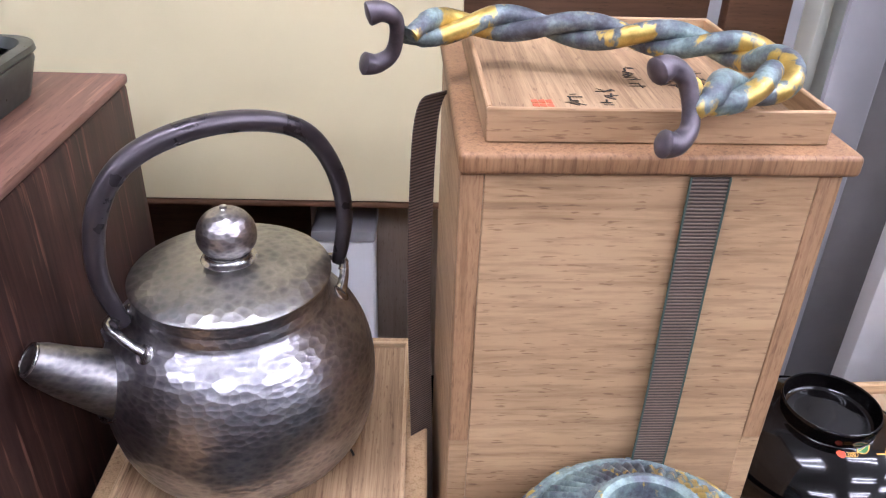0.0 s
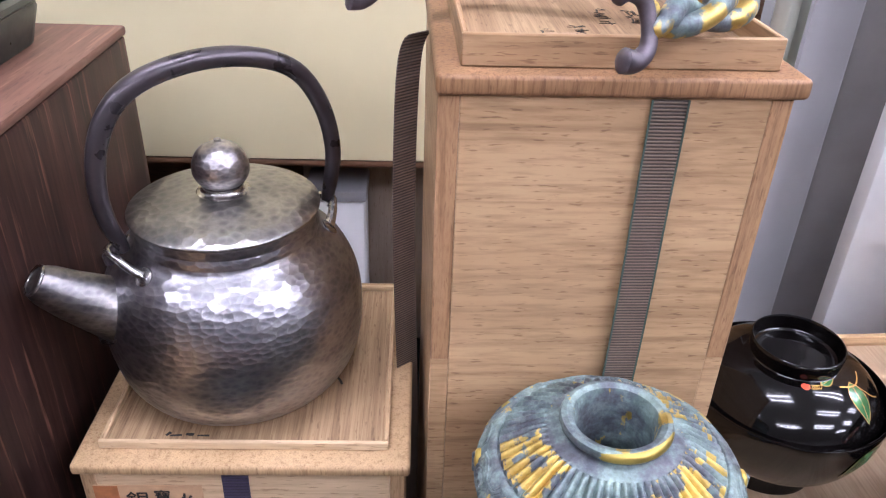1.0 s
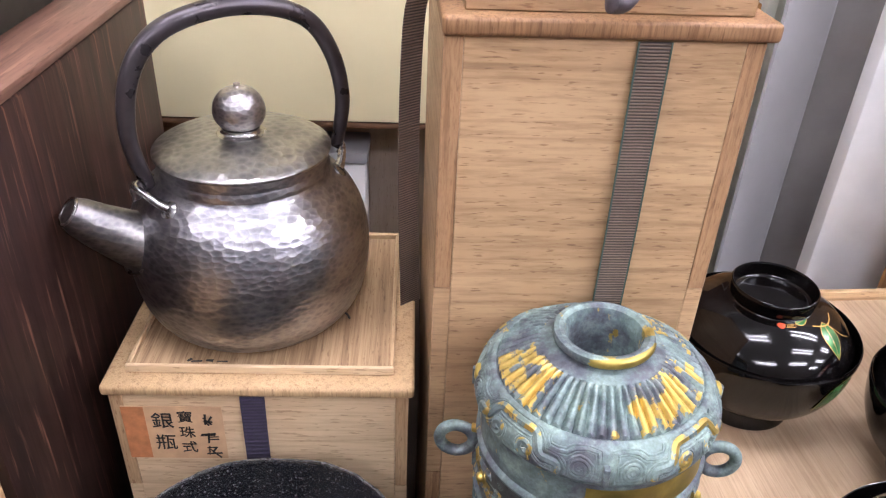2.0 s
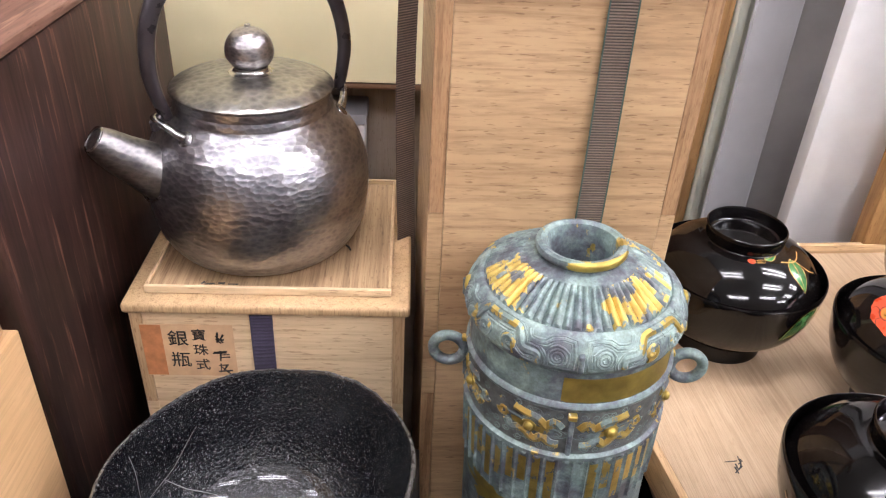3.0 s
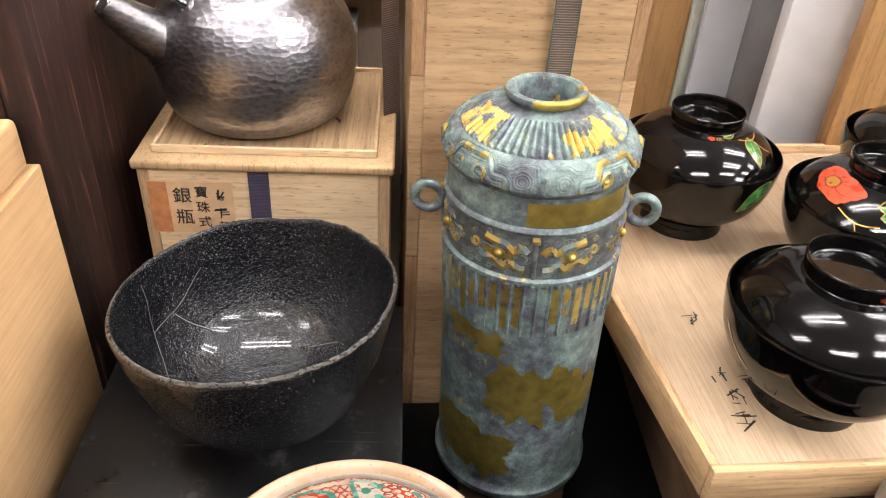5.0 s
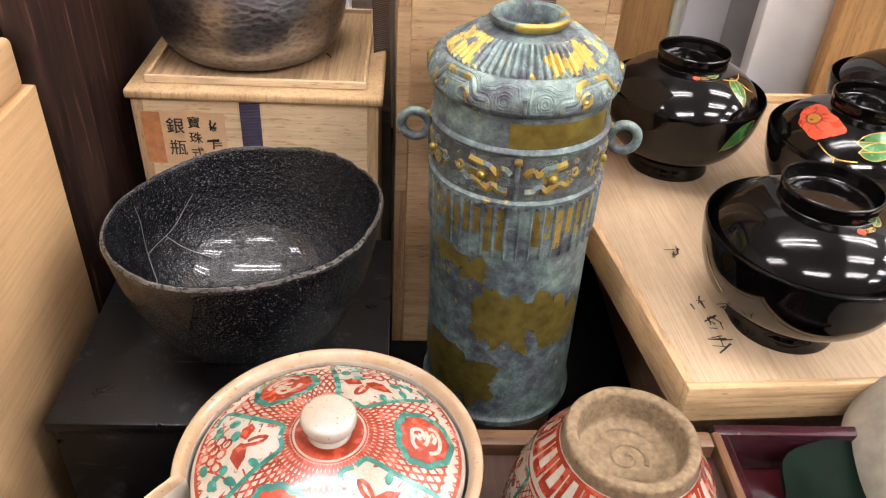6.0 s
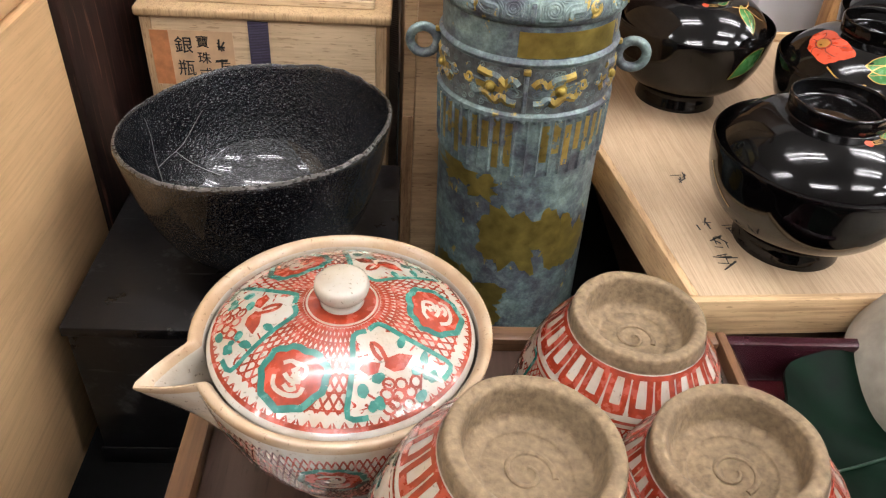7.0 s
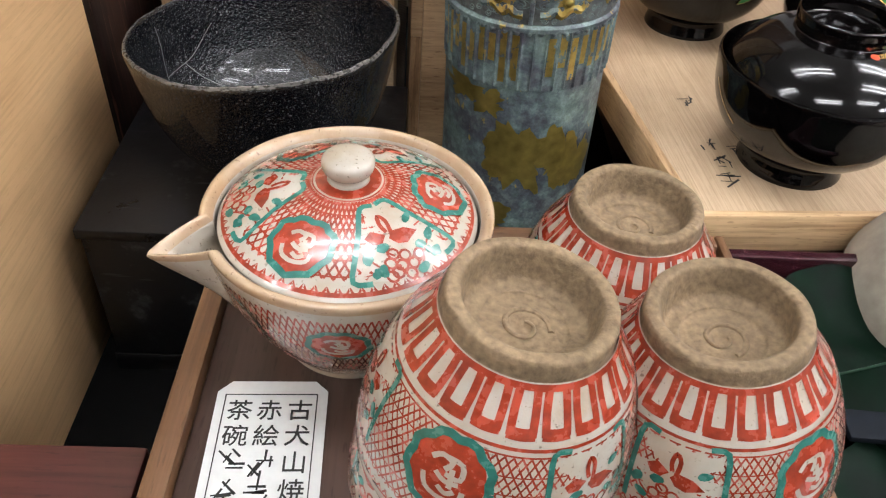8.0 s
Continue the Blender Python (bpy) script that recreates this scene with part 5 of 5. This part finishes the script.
def tea_cup(m):
    cup = thing("tea_cup", "cream tea cup with red and green enamel, standing upside down", "cup", m, "upturned tea cups on the tray")
    part("body", lathe(CUP_OUT[1:] + [(0.0437, 0.0), (0.0427, 0.0008), (0.0411, 0.018), (0.0356, 0.036), (0.024, 0.0455), (0, 0.047)], 72, None, 5), cream_glaze, cup)
    foot = part("foot", lathe([(0.0264, 0.0578), (0.0258, 0.0600), (0.0255, 0.0640), (0.0249, 0.0656), (0.0238, 0.0661), (0.0216, 0.0660), (0.0204, 0.0645), (0.0196, 0.0595), (0.0188, 0.0556), (0.0172, 0.0540), (0.0140, 0.0536), (0.0132, 0.0529), (0.0118, 0.0526), (0.0070, 0.0530), (0.0040, 0.0522), (0.002, 0.0508), (0, 0.0508)], 72, cup_wob, 4), clay, cup, "bare brown clay foot with a turned hollow")
    part("spiral", tube([((0.0082 - 0.0062 * q / 30) * math.cos(q * 0.26), (0.0082 - 0.0062 * q / 30) * math.sin(q * 0.26), 0.0528) for q in range(31)], lambda t: 0.0011 - 0.0006 * t, 8), clay, foot, "turned swirl of clay")
    red, green, cream = bmesh.new(), bmesh.new(), bmesh.new()
    sk = Skin(CUP_OUT[1:], 6)
    band(red, sk, 0.0014, 0.0020)
    n = 22
    for k in range(n):
        th = 2 * math.pi * k / n
        j = noise.noise((k * 1.3, 2, 0)) * 0.0006
        w, hgt = 0.0029, 0.0132 + j
        line(red, sk, th, 0.0018, [(-w * 0.82, 0), (-w, hgt * 0.5), (-w * 1.05, hgt)], 0.0023, 0.00016, 3)
        line(red, sk, th, 0.0018, [(w * 0.82, 0), (w, hgt * 0.5), (w * 1.05, hgt)], 0.0023, 0.00017, 3)
        line(red, sk, th, 0.0018 + hgt - 0.0008, [(-w * 1.3, 0), (0, 0.0003), (w * 1.3, 0)], 0.0036, 0.00018, 3)
    band(red, sk, 0.0190, 0.0011)
    band(red, sk, 0.0212, 0.0006)
    hatch(sk, 0.0216, sk.length - 0.0045, red, 96, 0.0006)
    band(red, sk, sk.length - 0.004, 0.0009)
    s0 = 0.0348
    for k in range(3):
        th = 2 * math.pi * k / 3 + 0.25
        medallion(th, s0, 0.0112, sk, red, green, cream, 1.12)
        th2 = th + math.pi / 3
        blob(cream, sk, th2, s0, [(-0.0125, -0.0145), (-0.006, -0.0150), (0, -0.0152), (0.006, -0.0150), (0.0125, -0.0145), (0.0145, 0.0), (0.0155, 0.0155), (0.008, 0.016), (0, 0.0162), (-0.008, 0.016), (-0.0155, 0.0155), (-0.0145, 0.0)], 0.00018, 5)
        for sx in (-1, 1):
            line(green, sk, th2, s0, [(sx * 0.0075, -0.0148), (sx * 0.0126, -0.0142), (sx * 0.0142, -0.003), (sx * 0.0152, 0.0155)], 0.0018, 0.00030, 3)
        spray(th2, s0 - 0.0005, 0.0160, sk, red, green, 1 if k % 2 else -1)
    tagged(part("red_painting", red, red_enamel, cup, "iron-red painted pattern"), kind="stuff")
    tagged(part("green_painting", green, green_enamel, cup, "green enamel brackets and leaves"), kind="stuff")
    tagged(part("cream_ground", cream, cream_glaze, cup, "cream reserves"), kind="stuff")
    return cup


def leant(x, y, z, nx, ny, spin):
    return Matrix.Translation((x, y, z)) @ Vector((0, 0, 1)).rotation_difference(Vector((nx, ny, 1))).to_matrix().to_4x4() @ Matrix.Rotation(radians(spin), 4, "Z")


cup = tea_cup(leant(0.1025, 0.0085, TT, 0, 0, -31))
for m in (leant(0.0405, -0.0730, TT, 0, 0, 20), leant(0.0432, -0.0742, 0.1283, 0.095, -0.01, -12.3), leant(0.1225, -0.0640, 0.1130, -0.14, 0.03, -74.3)):
    copy_thing(cup, m)

POT_OUT = [(0.0536, 0.0650), (0.0538, 0.0610), (0.0520, 0.0520), (0.0475, 0.0360), (0.0400, 0.0200), (0.0320, 0.0080), (0.0290, 0.0030)]


def pot_wob(a, r, z):
    """Draws the rim out into a pouring lip."""
    d = (a - radians(202) + math.pi) % (2 * math.pi) - math.pi
    k = max(0.0, 1 - abs(d) / 0.19) ** 0.95 * max(0.0, (z - 0.022) / 0.043) ** 1.5
    return r + 0.0190 * k * (1 if r > 0.03 else 0), z - 0.004 * k


teapot = thing("lidded_teapot", "handleless cream teapot with a pouring lip, red and green enamel", "teapot", pose(-0.0085, -0.002, TT))
part("body", lathe([(0, 0.002), (0.024, 0.002), (0.025, 0.0), (0.0285, 0.0)] + POT_OUT[::-1] + [(0.0532, 0.0658), (0.0514, 0.0655), (0.0495, 0.0632), (0.0490, 0.0600), (0.0478, 0.050), (0.040, 0.026), (0, 0.012)], 240, pot_wob, 4), cream_glaze, teapot)
part("rim", lathe([(0.0540, 0.0628), (0.0543, 0.0648), (0.0536, 0.0663), (0.0513, 0.0661), (0.0494, 0.0634)], 240, pot_wob, 3), rim_tan, teapot, "bare tan clay rim")
pot_lid = part("lid", lathe([(0.0470, 0.0600), (0.0480, 0.0610), (0.0479, 0.0624), (0.0445, 0.0652), (0.0380, 0.0690), (0.0290, 0.0730), (0.0190, 0.0762), (0.0100, 0.0780), (0, 0.0782)], 96, n=4), cream_glaze, teapot)
part("knob", lathe([(0, 0.0778), (0.0068, 0.0780), (0.0066, 0.0793), (0.0069, 0.0806), (0.0088, 0.0824), (0.0096, 0.0848), (0.0092, 0.0872), (0.0070, 0.0884), (0.0032, 0.0888), (0, 0.0887)], 40, n=3), knob_glaze, pot_lid, "small white glazed knob")
red, green, cream = bmesh.new(), bmesh.new(), bmesh.new()
sk = Skin([(0, 0.0782), (0.0100, 0.0780), (0.0190, 0.0762), (0.0290, 0.0730), (0.0380, 0.0690), (0.0445, 0.0652), (0.0479, 0.0624)], 4)
band(red, sk, 0.0098, 0.0042)
band(red, sk, 0.0130, 0.0006)
hatch(sk, 0.0135, sk.length - 0.003, red, 72, 0.0008)
band(red, sk, sk.length - 0.0026, 0.0016)
for k in range(3):
    th = radians(-115 + 120 * k)
    medallion(th, 0.0345, 0.0102, sk, red, green, cream, 0.92)
    th2 = th + math.pi / 3
    S = 0.0325
    blob(cream, sk, th2, S, [(-0.0050, -0.0155), (0.0, -0.0160), (0.0050, -0.0155), (0.0100, -0.0060), (0.0155, 0.0030), (0.0205, 0.0120), (0.010, 0.0132), (0, 0.0135), (-0.010, 0.0132), (-0.0205, 0.0120), (-0.0155, 0.0030), (-0.0100, -0.0060)], 0.00018, 5)
    for sx in (-1, 1):
        line(green, sk, th2, S, [(sx * 0.0005, -0.0158), (sx * 0.0052, -0.0155), (sx * 0.0105, -0.0060), (sx * 0.0160, 0.0030), (sx * 0.0212, 0.0122), (sx * 0.0150, 0.0132)], 0.0019, 0.00030, 3)
    spray(th2, S - 0.0005, 0.0168, sk, red, green, 1 if k % 2 else -1)
    for cx, cy in ((-0.0090, 0.0085), (0.0095, 0.0085), (-0.0125, 0.0105), (0.0125, 0.0110)):
        blob(green, sk, th2, S, disc(0.0016, 0.0012, 10, 0.3, cx * 90, (cx, cy), cx), 0.00032, 2)
tagged(part("red_painting", red, red_enamel, pot_lid, "iron-red painted pattern"), kind="stuff")
tagged(part("green_painting", green, green_enamel, pot_lid, "green enamel brackets and leaves"), kind="stuff")
tagged(part("cream_ground", cream, cream_glaze, pot_lid, "cream reserves"), kind="stuff")
red, green, cream = bmesh.new(), bmesh.new(), bmesh.new()
sk = Skin(POT_OUT, 6)
for a0, a1 in ((-138, -20), (-20, 60), (60, 175)):
    for k in range(44):
        th = radians(a0 + (a1 - a0) * (k + 0.5) / 44)
        for d in (1, -1):
            stroke(red, sk, [(th + d * q * 0.045, 0.006 + 0.042 * q / 5) for q in range(6)], 0.0007, 0.00012)
for th in (-90, -20, 50, 120):
    medallion(radians(th), 0.022, 0.0095, sk, red, green, cream, 0.9)
    t2 = radians(th - 36)
    line(green, sk, t2, 0.010, [(-0.008, 0), (0.0, 0.008), (0.003, 0.022)], 0.0018, 0.0003)
    spray(radians(th + 35), 0.022, 0.010, sk, red, green)
tagged(part("red_painting", red, red_enamel, teapot, "iron-red painted pattern"), kind="stuff")
tagged(part("green_painting", green, green_enamel, teapot, "green enamel lines"), kind="stuff")
tagged(part("cream_ground", cream, cream_glaze, teapot, "cream reserves"), kind="stuff")

card = thing("paper_card", "white paper card with clipped corners and black brush writing", "card", pose(-0.0365, -0.0335, TT + 0.0003, 0, 0, 2))
W, C, LN = 0.0212, 0.005, 0.094
cb = bmesh.new()
top_ring = [cb.verts.new((x, y, 0.0004)) for x, y in ((-W, -LN + C), (-W + C, -LN), (W - C, -LN), (W, -LN + C), (W, -C), (W - C, 0), (-W + C, 0), (-W, -C))]
ext = bmesh.ops.extrude_face_region(cb, geom=[cb.faces.new(top_ring)])
bmesh.ops.translate(cb, verts=[v for v in ext["geom"] if isinstance(v, bmesh.types.BMVert)], vec=(0, 0, -0.0004))
part("sheet", cb, paper_white, card, smooth=False)
fr = []
for x in (-0.0178, 0.0172):
    fr.append((x, -LN / 2, LN - 0.013, 0.0005, 90))
for y in (-0.0065, -LN + 0.0065):
    fr.append((-0.0003, y, 0.035, 0.0005, 0))
part("border", flat_bars(fr, 0.0005), ink, card, "thin black ruled border", smooth=False)
for col, (x, text) in enumerate(((0.0062, "古犬山焼"), (-0.0052, "赤絵"), (-0.0165, "茶碗"))):
    for i, ch in enumerate(text):
        letters(ch, 0.0098, ink, card, pose(x, -0.0175 - i * 0.0115, 0.00055), "writing", "black brush writing")
rng = random.Random(21)
bars = []
for x, i0 in ((0.0115, 4), (0.0, 2), (-0.0113, 2)):
    for i in range(i0, 6):
        for q in range(6):
            bars.append((x + rng.uniform(-0.003, 0.003), -0.0135 - i * 0.0115 + rng.uniform(-0.004, 0.004), rng.uniform(0.003, 0.008), rng.uniform(0.0007, 0.0011), rng.choice((8, 0, 88, 60, -45))))
tagged(part("brush_bars", flat_bars(bars, 0.0005), ink, card, "black brush writing", smooth=False), kind="stuff")

# ---------- red lacquer tray with leaf dish and pale bowl ----------
red_tray = thing("red_lacquer_tray", "dark red lacquer tray with a raised rim", "tray")
part("board", block(0.200, 0.52, -0.20, 0.100, 0.022, 0.030, 0.001), red_lacquer, red_tray)
part("back_rim", block(0.1925, 0.53, 0.1002, 0.1080, 0.018, 0.0590, 0.0015), red_rim, red_tray)
part("side_rim", block(0.1925, 0.1998, -0.20, 0.1000, 0.018, 0.0590, 0.0015), red_rim, red_tray)
part("side_rim", block(0.5222, 0.5300, -0.20, 0.1000, 0.018, 0.0590, 0.0015), red_rim, red_tray)
simple("tray_block", block(0.205, 0.52, -0.19, 0.09, Z0, 0.0178, 0.002), cloth_black, "black cloth-covered block under the red tray", "block")


def leaf_dish(name, label, m, size):
    dish = thing(name, label, "dish", m, "green leaf dishes")
    bm = bmesh.new()
    n, rings = 60, 9
    out = []
    for k in range(n):
        a = 2 * math.pi * k / n
        out.append((size * (1 + 0.05 * math.sin(7 * a) + 0.06 * math.cos(a)) * math.cos(a) * 1.12, size * 0.92 * (1 + 0.05 * math.sin(7 * a)) * math.sin(a)))
    for dz in (0.0, -0.0035):
        c = bm.verts.new((0, 0, 0.004 + dz))
        prev = None
        for j in range(1, rings + 1):
            f = j / rings
            ring = [bm.verts.new((x * f, y * f, 0.004 + dz + 0.013 * f ** 2 + 0.0016 * math.sin(7 * math.atan2(y, x) + 3 * f) * f + 0.004 * noise.noise((x * f * 30, y * f * 30, 2)))) for x, y in out]
            for k in range(n):
                q = (k + 1) % n
                if prev is None:
                    bm.faces.new((c, ring[k], ring[q]))
                else:
                    bm.faces.new((prev[k], ring[k], ring[q], prev[q]))
            prev = ring
        if dz == 0.0:
            edge_top = prev
        else:
            for k in range(n):
                q = (k + 1) % n
                bm.faces.new((edge_top[k], edge_top[q], prev[q], prev[k]))
    part("leaf", bm, green_cloth, dish)
    vein = bmesh.new()
    tube([(x, 0, 0.0055 + 0.013 * (x / size / 1.12) ** 2) for x in [size * (-0.95 + 0.19 * k) for k in range(11)]], 0.0008, 6, bm=vein)
    part("vein", vein, green_vein, dish, "raised leaf vein")
    return dish


leaf_dish("green_leaf_dish", "dark green glazed leaf-shaped dish on the red tray", pose(0.285, 0.045, 0.034, 4, 0, 20), 0.072)
leaf_dish("green_leaf_dish", "dark green glazed leaf-shaped dish on the red tray", pose(0.262, -0.060, 0.030, 0, 0, 35), 0.062)
slate = simple("slate_strip", block(0.222, 0.42, -0.005, 0.012, 0.0585, 0.0625, 0.001), slate_blue, "dark slate-coloured strip between the leaf dishes", "strip")
slate.matrix_basis = pose(0, 0, -0.006, 0, 0, -4)
pale_bowl = thing("pale_stoneware_bowl", "pale grey-beige stoneware bowl lying upside down", "bowl", pose(0.335, 0.085, 0.050, 8, -10, 0))
part("bowl", lathe([(0, 0.052), (0.018, 0.052), (0.020, 0.057), (0.023, 0.056), (0.025, 0.050), (0.045, 0.038), (0.060, 0.018), (0.066, 0.004), (0.0655, 0.0), (0.063, 0.001), (0.055, 0.018), (0.04, 0.034), (0, 0.046)], 80, bowl_wob, 4), stone_white, pale_bowl)
